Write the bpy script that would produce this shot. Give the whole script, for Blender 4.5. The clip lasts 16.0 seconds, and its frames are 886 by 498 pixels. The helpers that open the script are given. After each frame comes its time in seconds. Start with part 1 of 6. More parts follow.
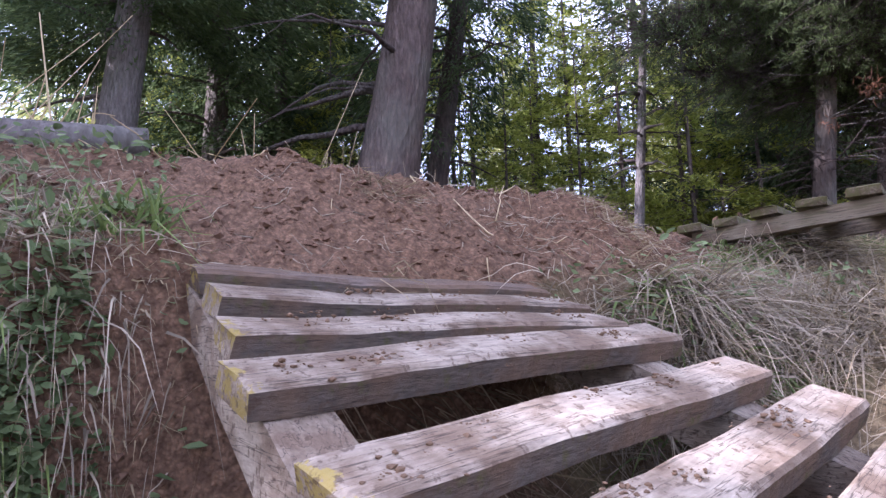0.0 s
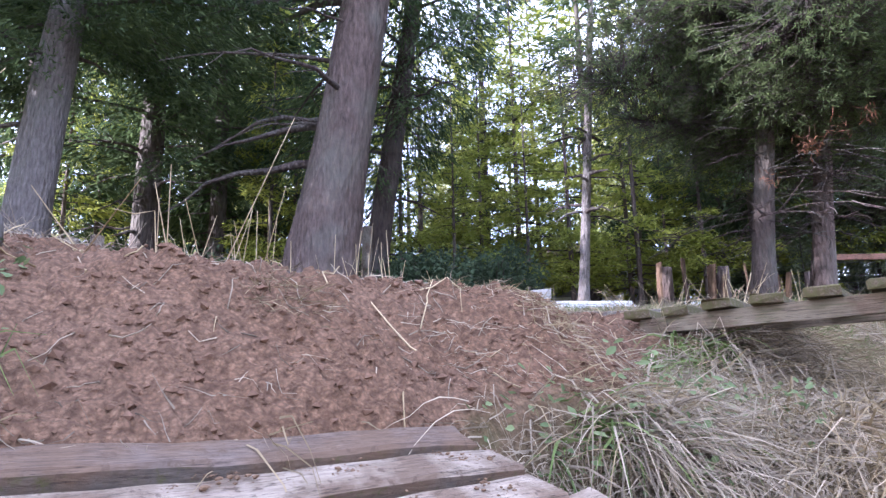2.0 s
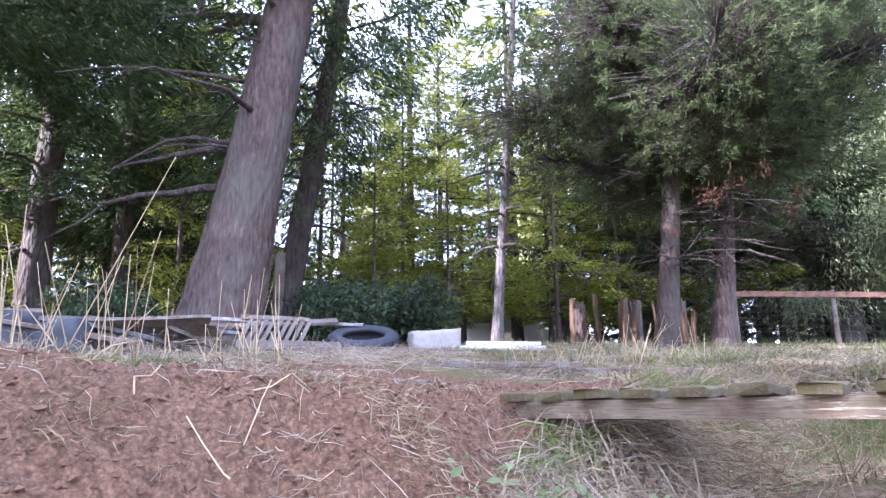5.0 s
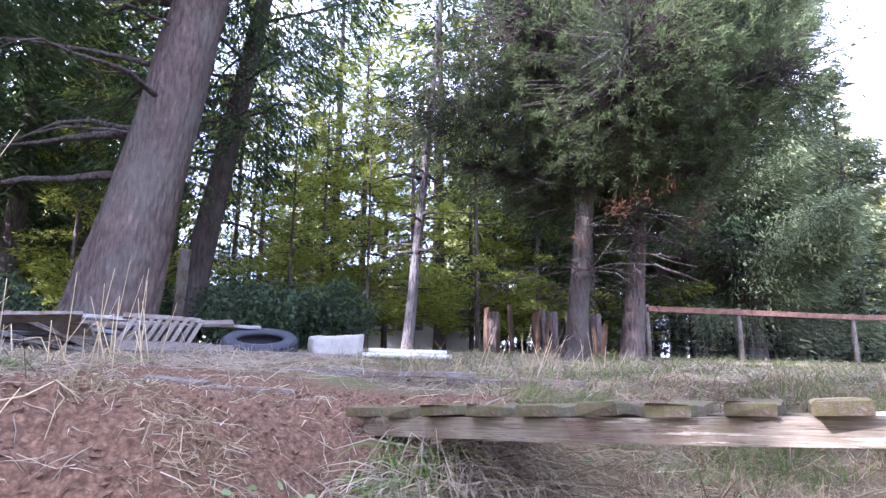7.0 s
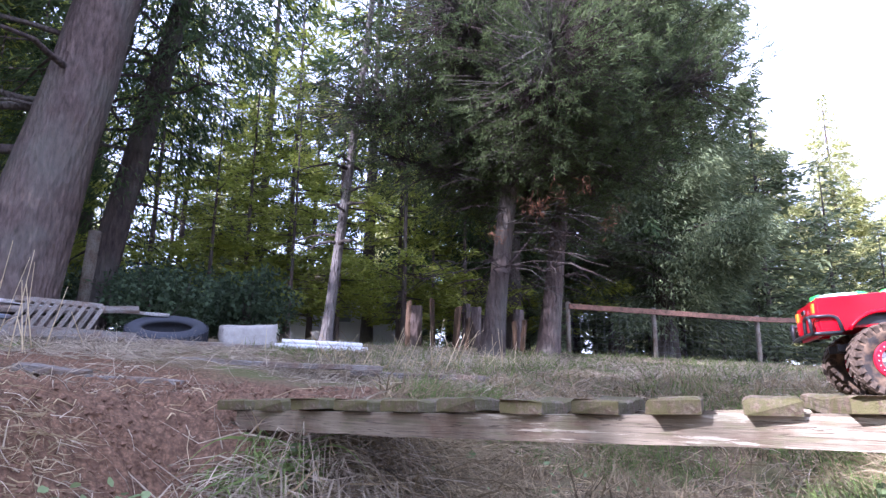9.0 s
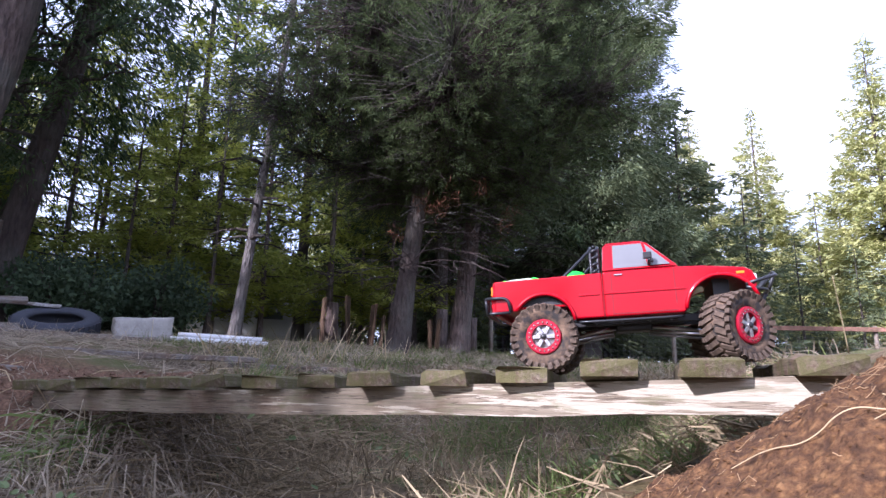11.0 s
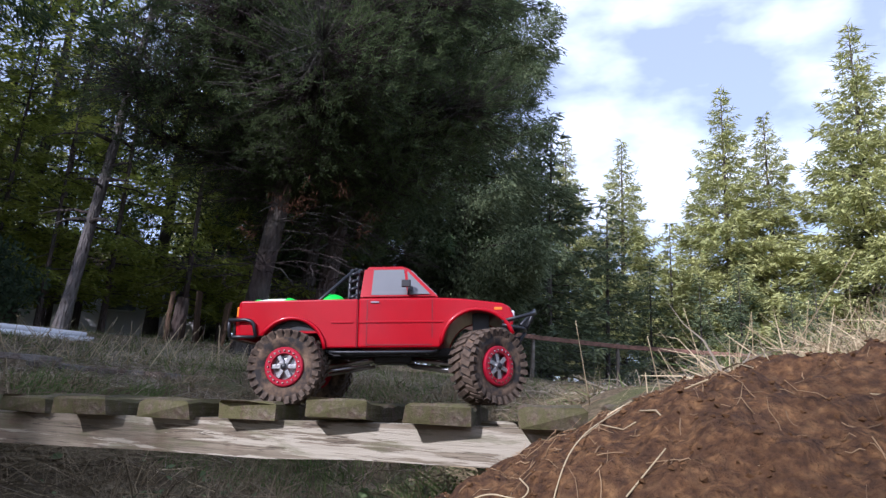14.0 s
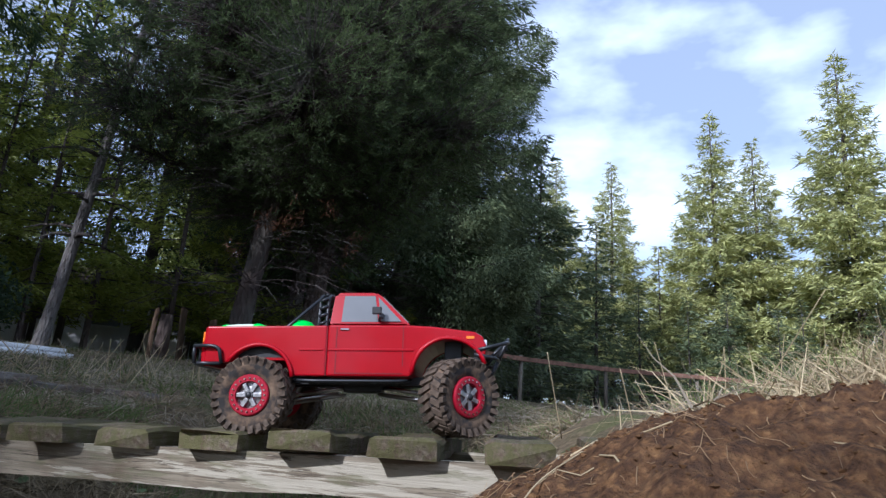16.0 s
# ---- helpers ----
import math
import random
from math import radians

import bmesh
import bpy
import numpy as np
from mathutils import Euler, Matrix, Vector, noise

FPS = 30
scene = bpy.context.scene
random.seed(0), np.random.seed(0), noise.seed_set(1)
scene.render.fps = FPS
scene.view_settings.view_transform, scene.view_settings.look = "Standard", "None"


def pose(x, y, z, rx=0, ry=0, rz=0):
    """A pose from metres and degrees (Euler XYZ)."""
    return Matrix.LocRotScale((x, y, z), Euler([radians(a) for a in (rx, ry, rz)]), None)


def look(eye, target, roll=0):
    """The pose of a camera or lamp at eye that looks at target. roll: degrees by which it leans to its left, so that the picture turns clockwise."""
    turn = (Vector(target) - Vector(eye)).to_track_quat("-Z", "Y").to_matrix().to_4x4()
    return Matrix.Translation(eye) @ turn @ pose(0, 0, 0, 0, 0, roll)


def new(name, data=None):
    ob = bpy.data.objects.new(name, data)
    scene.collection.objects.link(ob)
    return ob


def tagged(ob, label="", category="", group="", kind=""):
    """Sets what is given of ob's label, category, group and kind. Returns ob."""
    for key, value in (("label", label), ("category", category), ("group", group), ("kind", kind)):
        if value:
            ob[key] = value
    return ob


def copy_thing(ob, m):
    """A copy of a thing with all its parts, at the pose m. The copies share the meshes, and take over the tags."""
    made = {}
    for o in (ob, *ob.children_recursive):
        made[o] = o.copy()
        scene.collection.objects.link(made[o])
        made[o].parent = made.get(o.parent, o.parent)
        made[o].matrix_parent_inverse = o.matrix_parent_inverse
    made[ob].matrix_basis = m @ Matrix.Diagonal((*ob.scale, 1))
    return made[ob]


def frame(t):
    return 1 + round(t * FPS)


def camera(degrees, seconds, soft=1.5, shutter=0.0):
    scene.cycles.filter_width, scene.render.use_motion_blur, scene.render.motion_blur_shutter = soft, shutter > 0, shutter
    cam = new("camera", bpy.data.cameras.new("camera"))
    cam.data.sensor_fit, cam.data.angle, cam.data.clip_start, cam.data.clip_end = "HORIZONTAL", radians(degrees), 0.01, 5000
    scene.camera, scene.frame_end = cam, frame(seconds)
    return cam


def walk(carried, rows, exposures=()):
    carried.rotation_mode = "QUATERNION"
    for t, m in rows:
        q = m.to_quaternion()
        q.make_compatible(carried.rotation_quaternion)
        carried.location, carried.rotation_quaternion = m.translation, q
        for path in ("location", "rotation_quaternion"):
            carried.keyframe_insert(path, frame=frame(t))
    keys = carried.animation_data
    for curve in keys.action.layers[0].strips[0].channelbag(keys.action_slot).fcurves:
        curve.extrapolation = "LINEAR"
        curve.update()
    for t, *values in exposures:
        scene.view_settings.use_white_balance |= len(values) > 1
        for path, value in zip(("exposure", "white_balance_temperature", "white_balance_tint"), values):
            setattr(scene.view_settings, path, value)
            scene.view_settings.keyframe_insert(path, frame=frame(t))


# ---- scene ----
cam = camera(70.0, 16.0, soft=1.4)
PATH = [
    (0, (1.347, -1.982, -0.426), (-0.321, -0.922, -0.119), -1.2),
    (0.5, (1.316, -1.906, -0.368), (-0.305, -0.781, -0.036), -1.4),
    (1, (1.289, -1.874, -0.324), (-0.288, -0.696, 0.031), -1.7),
    (1.5, (1.244, -1.819, -0.249), (-0.323, -0.633, 0.123), -1.4),
    (2, (1.224, -1.811, -0.2), (-0.34, -0.626, 0.19), -1.3),
    (2.5, (1.23, -1.814, -0.113), (-0.34, -0.64, 0.283), -1.4),
    (3, (1.212, -1.806, -0.089), (-0.361, -0.637, 0.31), -1.4),
    (3.5, (1.219, -1.773, -0.07), (-0.356, -0.609, 0.337), -1.3),
    (4, (1.241, -1.753, -0.035), (-0.307, -0.555, 0.378), -1.3),
    (4.5, (1.261, -1.684, -0.003), (-0.219, -0.408, 0.424), -1.2),
    (7, (1.294, -1.267, 0.021), (0.036, 0.218, 0.482), -0.0),
    (7.5, (1.317, -1.229, 0.032), (0.085, 0.278, 0.493), 0.3),
    (8, (1.338, -1.192, 0.03), (0.156, 0.354, 0.491), 0.6),
    (8.5, (1.347, -1.178, 0.032), (0.21, 0.405, 0.482), 0.7),
    (11, (1.823, -1.013, -0.018), (0.86, 0.682, 0.428), 1.1),
    (11.5, (1.876, -0.95, -0.014), (0.96, 0.769, 0.44), 1.3),
    (12, (1.913, -0.89, -0.006), (1.065, 0.863, 0.453), 1.3),
    (12.5, (1.96, -0.922, 0.0), (1.184, 0.864, 0.454), 2.0),
    (13, (1.974, -0.867, 0.018), (1.26, 0.944, 0.473), 2.6),
    (13.5, (1.98, -0.839, 0.039), (1.326, 0.994, 0.501), 2.6),
    (14, (1.979, -0.831, 0.042), (1.354, 1.009, 0.513), 3.1),
    (14.5, (1.987, -0.82, 0.047), (1.367, 1.02, 0.529), 3.5),
    (15, (1.99, -0.817, 0.052), (1.382, 1.023, 0.549), 3.6),
    (15.5, (1.994, -0.817, 0.059), (1.389, 1.019, 0.572), 3.7),
    (16, (2.001, -0.809, 0.06), (1.406, 1.025, 0.592), 3.8),
]
# exposure follows the clip: the picture darkens a little once the bright sky comes in
EXPO = [(0, 1.9, 5450, 35), (1.5, 2.35, 5350, 29), (4.5, 2.75, 5350, 33), (8.5, 2.2, 5200, 34), (11.0, 1.2, 5400, 31), (12.5, 0.65, 5450, 28), (14.5, 0.2, 5250, 21), (16, 0.1, 5150, 15)]
walk(cam, [(t, look(eye, target, roll)) for t, eye, target, roll in PATH], EXPO)

# ---- light ----
SUN_FROM = Vector((-0.30, -0.95, 0.56)).normalized()
sun_el = math.asin(SUN_FROM.z)
sun_az = math.atan2(SUN_FROM.x, SUN_FROM.y)
world = bpy.data.worlds.new("sky")
scene.world = world
world.use_nodes = True
wt = world.node_tree
wt.nodes.clear()
w_out = wt.nodes.new("ShaderNodeOutputWorld")
w_bg = wt.nodes.new("ShaderNodeBackground")
w_sky = wt.nodes.new("ShaderNodeTexSky")
w_sky.sky_type = "NISHITA"
w_sky.sun_disc = False
w_sky.sun_elevation = sun_el
w_sky.sun_rotation = sun_az
w_sky.air_density, w_sky.dust_density, w_sky.ozone_density = 1.0, 1.6, 1.0
# thin bright cloud drifting over the blue
w_tc = wt.nodes.new("ShaderNodeTexCoord")
w_map = wt.nodes.new("ShaderNodeMapping")
w_map.inputs["Scale"].default_value = (1.6, 1.6, 3.4)
w_no = wt.nodes.new("ShaderNodeTexNoise")
w_no.inputs["Scale"].default_value = 1.5
w_no.inputs["Detail"].default_value = 6.0
w_ramp = wt.nodes.new("ShaderNodeValToRGB")
w_ramp.color_ramp.elements[0].position = 0.52
w_ramp.color_ramp.elements[0].color = (0.37, 0.37, 0.37, 1)
w_ramp.color_ramp.elements[1].position = 0.63
w_mix = wt.nodes.new("ShaderNodeMixRGB")
w_mix.inputs["Color2"].default_value = (10.5, 11.1, 11.8, 1)
wt.links.new(w_tc.outputs["Generated"], w_map.inputs["Vector"])
wt.links.new(w_map.outputs["Vector"], w_no.inputs["Vector"])
wt.links.new(w_no.outputs["Fac"], w_ramp.inputs["Fac"])
wt.links.new(w_ramp.outputs["Color"], w_mix.inputs["Fac"])
wt.links.new(w_sky.outputs["Color"], w_mix.inputs["Color1"])
wt.links.new(w_mix.outputs["Color"], w_bg.inputs["Color"])
w_bg.inputs["Strength"].default_value = 0.11
wt.links.new(w_bg.outputs["Background"], w_out.inputs["Surface"])

sun = new("sun", bpy.data.lights.new("sun", "SUN"))
sun.data.energy, sun.data.angle, sun.data.color = 4.9, radians(0.6), (1.0, 0.93, 0.83)
sun.matrix_world = look(SUN_FROM * 50, (0, 0, 0))

# ---- materials ----
def mat(name, rough=0.8, metal=0.0, spec=0.4):
    m = bpy.data.materials.new(name)
    m.use_nodes = True
    b = m.node_tree.nodes["Principled BSDF"]
    b.inputs["Roughness"].default_value = rough
    b.inputs["Metallic"].default_value = metal
    b.inputs["Specular IOR Level"].default_value = spec
    return m, m.node_tree, b


def node(t, kind, **values):
    n = t.nodes.new("ShaderNode" + kind)
    for key, value in values.items():
        n.inputs[key].default_value = value
    return n


def ramp(t, source, stops):
    r = t.nodes.new("ShaderNodeValToRGB")
    e = r.color_ramp.elements
    while len(e) < len(stops):
        e.new(0.5)
    for k, (pos, col) in enumerate(stops):
        e[k].position, e[k].color = pos, (*col, 1)
    t.links.new(source, r.inputs["Fac"])
    return r.outputs["Color"]


def coords(t, scale=(1, 1, 1), which="Object"):
    tc, mp = t.nodes.new("ShaderNodeTexCoord"), t.nodes.new("ShaderNodeMapping")
    mp.inputs["Scale"].default_value = scale
    t.links.new(tc.outputs[which], mp.inputs["Vector"])
    return mp.outputs["Vector"]


def noise_tex(t, vec, scale, detail=5.0, rough=0.55):
    n = node(t, "TexNoise", Scale=scale, Detail=detail, Roughness=rough)
    t.links.new(vec, n.inputs["Vector"])
    return n.outputs["Fac"]


def mixc(t, fac, a, b, kind="MIX"):
    m = t.nodes.new("ShaderNodeMixRGB")
    m.blend_type = kind
    for src, slot in ((fac, "Fac"), (a, "Color1"), (b, "Color2")):
        if isinstance(src, (int, float)):
            m.inputs[slot].default_value = src
        elif isinstance(src, tuple):
            m.inputs[slot].default_value = (*src, 1)
        else:
            t.links.new(src, m.inputs[slot])
    return m.outputs["Color"]


def bump(t, b, height, strength=0.5, dist=0.01):
    n = t.nodes.new("ShaderNodeBump")
    n.inputs["Strength"].default_value, n.inputs["Distance"].default_value = strength, dist
    t.links.new(height, n.inputs["Height"])
    t.links.new(n.outputs["Normal"], b.inputs["Normal"])


def simple(name, col, rough=0.6, metal=0.0, var=0.12, scale=40.0, spec=0.4, rel=0.15, depth=0.002):
    """A plain surface with a little grain, blotches and relief."""
    m, t, b = mat(name, rough, metal, spec)
    v = coords(t)
    n1, n2 = noise_tex(t, v, scale), noise_tex(t, v, scale * 0.13, 3)
    lo, hi = tuple(c * (1 - var) for c in col), tuple(min(1, c * (1 + var)) for c in col)
    c1 = ramp(t, n1, [(0.3, lo), (0.7, hi)])
    c2 = mixc(t, n2, c1, tuple(c * (1 - 1.5 * var) for c in col))
    t.links.new(c2, b.inputs["Base Color"])
    if rel:
        bump(t, b, n1, rel, depth)
    return m


def wood_mat(name, light, dark, moss=0.0, grain=(3, 60, 60), white=0.0, lichen=0.0, mud=0.45):
    """Weathered timber, the grain along local x, with mud, moss or the rest of old white paint."""
    m, t, b = mat(name, 0.85, 0, 0.25)
    v = coords(t, grain)
    n1 = noise_tex(t, v, 3.0, 8, 0.65)
    v2 = coords(t, (1, 1, 1))
    n2 = noise_tex(t, v2, 9.0, 6, 0.6)
    obj = t.nodes.new("ShaderNodeObjectInfo")
    c = ramp(t, n1, [(0.28, dark), (0.5, tuple((p + q) / 2 for p, q in zip(light, dark))), (0.72, light)])
    c = mixc(t, ramp(t, n2, [(mud, (0, 0, 0)), (mud + 0.2, (0.85, 0.85, 0.85))]), c, mixc(t, n1, (0.075, 0.048, 0.030), (0.19, 0.125, 0.08)))
    crack = noise_tex(t, coords(t, (1.2, 30, 30)), 2.4, 4, 0.5)
    c = mixc(t, ramp(t, crack, [(0.485, (0, 0, 0)), (0.5, (0.8, 0.8, 0.8)), (0.515, (0, 0, 0))]), c, (0.035, 0.026, 0.02))
    if lichen:
        sep = t.nodes.new("ShaderNodeSeparateXYZ")
        t.links.new(coords(t, (1, 1, 1), "Generated"), sep.inputs["Vector"])
        edge = t.nodes.new("ShaderNodeMath")
        edge.operation = "MULTIPLY_ADD"
        t.links.new(noise_tex(t, v2, 45.0, 4, 0.7), edge.inputs[0])
        edge.inputs[1].default_value = 0.22
        t.links.new(sep.outputs["X"], edge.inputs[2])
        c = mixc(t, ramp(t, edge.outputs["Value"], [(0.105, (0.85, 0.85, 0.85)), (0.105 + lichen, (0, 0, 0))]), c, (0.30, 0.23, 0.06))
    if white:
        v3 = coords(t, (0.8, 3, 13))
        n3 = noise_tex(t, v3, 5.5, 9, 0.68)
        sx = t.nodes.new("ShaderNodeSeparateXYZ")
        t.links.new(coords(t, (1, 1, 1), "Generated"), sx.inputs["Vector"])
        more = t.nodes.new("ShaderNodeMath")
        more.operation = "MULTIPLY_ADD"
        t.links.new(sx.outputs["X"], more.inputs[0])
        more.inputs[1].default_value = 0.30
        t.links.new(n3, more.inputs[2])
        c = mixc(t, ramp(t, more.outputs["Value"], [(0.71 - white, (0, 0, 0)), (0.735 - white, (1, 1, 1))]), c, (0.42, 0.375, 0.285))
        n5 = noise_tex(t, coords(t, (2, 6, 9)), 7.0, 5)
        c = mixc(t, ramp(t, n5, [(0.54, (0, 0, 0)), (0.62, (0.5, 0.5, 0.5))]), c, (0.15, 0.145, 0.075))
    if moss:
        n4 = noise_tex(t, v2, 30.0, 5, 0.7)
        c = mixc(t, ramp(t, n4, [(0.62 - moss, (0, 0, 0)), (0.74 - moss, (0.85, 0.85, 0.85))]), c, (0.085, 0.080, 0.028))
    spots = noise_tex(t, v2, 75.0, 4, 0.6)
    c = c if white else mixc(t, ramp(t, spots, [(0.57, (0, 0, 0)), (0.64, (0.7, 0.7, 0.7))]), c, (0.085, 0.056, 0.037))
    r = t.nodes.new("ShaderNodeMapRange")
    r.inputs["To Min"].default_value, r.inputs["To Max"].default_value = 0.8, 1.15
    t.links.new(obj.outputs["Random"], r.inputs["Value"])
    hs = t.nodes.new("ShaderNodeHueSaturation")
    t.links.new(r.outputs["Result"], hs.inputs["Value"])
    t.links.new(c, hs.inputs["Color"])
    t.links.new(hs.outputs["Color"], b.inputs["Base Color"])
    bump(t, b, mixc(t, 0.5, n1, n2), 0.9, 0.006)
    return m


def leaf_mat(name, dark, light, trans=0.35, rough=0.55):
    """Foliage: each blade or spray takes its own shade; part of the light passes through."""
    m, t, b = mat(name, rough, 0, 0.12)
    g = t.nodes.new("ShaderNodeNewGeometry")
    c = ramp(t, g.outputs["Random Per Island"], [(0.0, dark), (0.6, tuple((p + q) / 2 for p, q in zip(dark, light))), (1.0, light)])
    n = noise_tex(t, coords(t), 0.9, 3)
    c = mixc(t, ramp(t, n, [(0.35, (0, 0, 0)), (0.7, (0.6, 0.6, 0.6))]), c, tuple(q * 1.15 for q in light))
    t.links.new(c, b.inputs["Base Color"])
    tr = t.nodes.new("ShaderNodeBsdfTranslucent")
    t.links.new(c, tr.inputs["Color"])
    mx = t.nodes.new("ShaderNodeMixShader")
    mx.inputs["Fac"].default_value = trans
    t.links.new(b.outputs["BSDF"], mx.inputs[1])
    t.links.new(tr.outputs["BSDF"], mx.inputs[2])
    t.links.new(mx.outputs["Shader"], t.nodes["Material Output"].inputs["Surface"])
    return m


def bark_mat(name, light, dark, scale=1.0):
    m, t, b = mat(name, 0.9, 0, 0.2)
    v = coords(t, (9 * scale, 9 * scale, 2.6 * scale))
    n1 = noise_tex(t, v, 2.2, 8, 0.7)
    vo = node(t, "TexVoronoi", Scale=2.6)
    t.links.new(v, vo.inputs["Vector"])
    n2 = noise_tex(t, coords(t), 1.3, 4)
    c = ramp(t, n1, [(0.3, dark), (0.55, tuple((p + q) / 2 for p, q in zip(light, dark))), (0.75, light)])
    c = mixc(t, ramp(t, n2, [(0.45, (0, 0, 0)), (0.7, (0.5, 0.5, 0.5))]), c, (0.17, 0.18, 0.15))
    t.links.new(c, b.inputs["Base Color"])
    h = mixc(t, 0.5, n1, vo.outputs["Distance"])
    bump(t, b, h, 1.0, 0.06)
    return m


M_board = wood_mat("grey_weathered_board", (0.46, 0.385, 0.30), (0.23, 0.19, 0.145), lichen=0.012, mud=0.41, grain=(12, 50, 50))
M_muddy = wood_mat("mud_stained_board", (0.20, 0.155, 0.125), (0.07, 0.05, 0.038), lichen=0.012, mud=0.38, grain=(12, 50, 50))
# side faces: shade put into a darker base colour, plus moss and mud
M_side = wood_mat("shaded_mossy_board_side", (0.15, 0.125, 0.10), (0.05, 0.04, 0.033), moss=0.06, mud=0.42, grain=(12, 50, 50))
M_plank = wood_mat("mossy_board", (0.21, 0.17, 0.12), (0.06, 0.047, 0.032), moss=0.2)
M_beam = wood_mat("paint_worn_beam", (0.31, 0.26, 0.185), (0.14, 0.115, 0.078), white=-0.01, mud=0.50)
M_scrap = wood_mat("grey_scrap_wood", (0.27, 0.25, 0.22), (0.10, 0.088, 0.078), grain=(8, 50, 50))
M_rail = wood_mat("reddish_fence_rail", (0.36, 0.20, 0.14), (0.22, 0.11, 0.08))
M_post = wood_mat("grey_fence_post", (0.30, 0.27, 0.22), (0.16, 0.135, 0.11), grain=(30, 30, 2))
M_bark = bark_mat("fir_bark", (0.215, 0.160, 0.138), (0.05, 0.037, 0.034))
M_bark_grey = bark_mat("grey_bark", (0.28, 0.255, 0.24), (0.095, 0.08, 0.074), 1.3)
M_bark_dark = bark_mat("dark_bark", (0.13, 0.10, 0.085), (0.04, 0.032, 0.03))
M_twig = bark_mat("dull_brown_twigs", (0.085, 0.060, 0.056), (0.030, 0.022, 0.021))
M_fir = leaf_mat("fir_needles", (0.024, 0.046, 0.026), (0.11, 0.155, 0.060), 0.42)
M_pine = leaf_mat("pine_needles", (0.016, 0.028, 0.014), (0.115, 0.150, 0.060), 0.4)
M_spruce = leaf_mat("spruce_needles", (0.045, 0.07, 0.042), (0.22, 0.26, 0.13), 0.3)
# paler than the near needles: sun and distance haze put into the colour
M_far = leaf_mat("sun_hazed_fir_needles", (0.17, 0.21, 0.075), (0.57, 0.56, 0.24), 0.25)
# bright yellow-green stands in for sunlight that the crowded crowns block
M_under = leaf_mat("sun_coloured_understory", (0.095, 0.14, 0.028), (0.42, 0.45, 0.09), 0.5)
M_shrub = leaf_mat("shrub_leaves", (0.026, 0.045, 0.026), (0.09, 0.13, 0.07), 0.3)
M_straw = leaf_mat("dead_grass", (0.075, 0.058, 0.042), (0.46, 0.39, 0.285), 0.25, 0.7)
# olive, and darker than dead_grass: trench shade put into the colour
M_sedge = leaf_mat("olive_dead_grass", (0.060, 0.046, 0.026), (0.36, 0.285, 0.17), 0.25, 0.7)
M_root = leaf_mat("brown_root_hairs", (0.10, 0.06, 0.034), (0.36, 0.24, 0.13), 0.1, 0.8)
M_stalk = leaf_mat("dry_stalks", (0.26, 0.19, 0.10), (0.54, 0.44, 0.27), 0.15, 0.7)
M_green = leaf_mat("green_grass", (0.05, 0.085, 0.025), (0.20, 0.26, 0.08), 0.35)
M_field = leaf_mat("dull_field_grass", (0.04, 0.060, 0.018), (0.18, 0.215, 0.07), 0.3)
M_weed = leaf_mat("weed_leaves", (0.06, 0.095, 0.036), (0.22, 0.28, 0.13), 0.35)
M_brown = leaf_mat("brown_dead_needles", (0.05, 0.026, 0.015), (0.14, 0.062, 0.034), 0.2)

# ---- mesh helpers ----
def smooth01(a, b, x):
    u = np.clip((np.asarray(x, float) - a) / (b - a), 0, 1)
    return u * u * (3 - 2 * u)


def vnoise(x, y, seed=0):
    """Smooth value noise on a lattice, -1 to 1."""
    xi, yi = np.floor(x).astype(np.int64), np.floor(y).astype(np.int64)
    fx, fy = x - xi, y - yi

    def h(a, b):
        k = (a * 374761393 + b * 668265263 + seed * 974634777) & 0xFFFFFFFF
        k = ((k ^ (k >> 13)) * 1274126177) & 0xFFFFFFFF
        return ((k ^ (k >> 16)) & 0xFFFF) / 32767.5 - 1

    u, v = fx * fx * (3 - 2 * fx), fy * fy * (3 - 2 * fy)
    return (h(xi, yi) * (1 - u) + h(xi + 1, yi) * u) * (1 - v) + (h(xi, yi + 1) * (1 - u) + h(xi + 1, yi + 1) * u) * v


def fbm(x, y, f, octaves=4, seed=0):
    out, amp = 0, 1.0
    for k in range(octaves):
        out = out + amp * vnoise(x * f + 17.3 * k, y * f - 9.1 * k, seed + k)
        f, amp = f * 2.03, amp * 0.5
    return out


def mesh_ob(name, verts, faces, material, parent=None, label="", smooth=True):
    me = bpy.data.meshes.new(name)
    me.from_pydata([tuple(v) for v in verts] if not isinstance(verts, np.ndarray) else verts.tolist(), [], faces if isinstance(faces, list) else faces.tolist())
    if smooth:
        me.shade_smooth()
    me.materials.append(material)
    ob = new(name, me)
    if parent:
        ob.parent = parent
    if label:
        ob["label"] = label
    return ob


def part(name, bm, material, parent=None, label="", smooth=False):
    me = bpy.data.meshes.new(name)
    bm.to_mesh(me)
    bm.free()
    if smooth:
        me.shade_smooth()
    me.materials.append(material)
    ob = new(name, me)
    if parent:
        ob.parent = parent
    if label:
        ob["label"] = label
    return ob


def box_bm(sx, sy, sz, bevel=0.0, at=(0, 0, 0), bm=None, rot=None):
    b = bmesh.new()
    bmesh.ops.create_cube(b, size=1.0)
    bmesh.ops.scale(b, vec=(sx, sy, sz), verts=b.verts)
    if bevel:
        bmesh.ops.bevel(b, geom=b.edges[:], offset=bevel, segments=2, affect="EDGES", profile=0.5)
    if rot is not None:
        bmesh.ops.transform(b, matrix=rot, verts=b.verts)
    bmesh.ops.translate(b, vec=at, verts=b.verts)
    if bm is None:
        return b
    join_bm(bm, b)
    return bm


def join_bm(bm, other):
    me = bpy.data.meshes.new("tmp")
    other.to_mesh(me)
    other.free()
    bm.from_mesh(me)
    bpy.data.meshes.remove(me)
    return bm


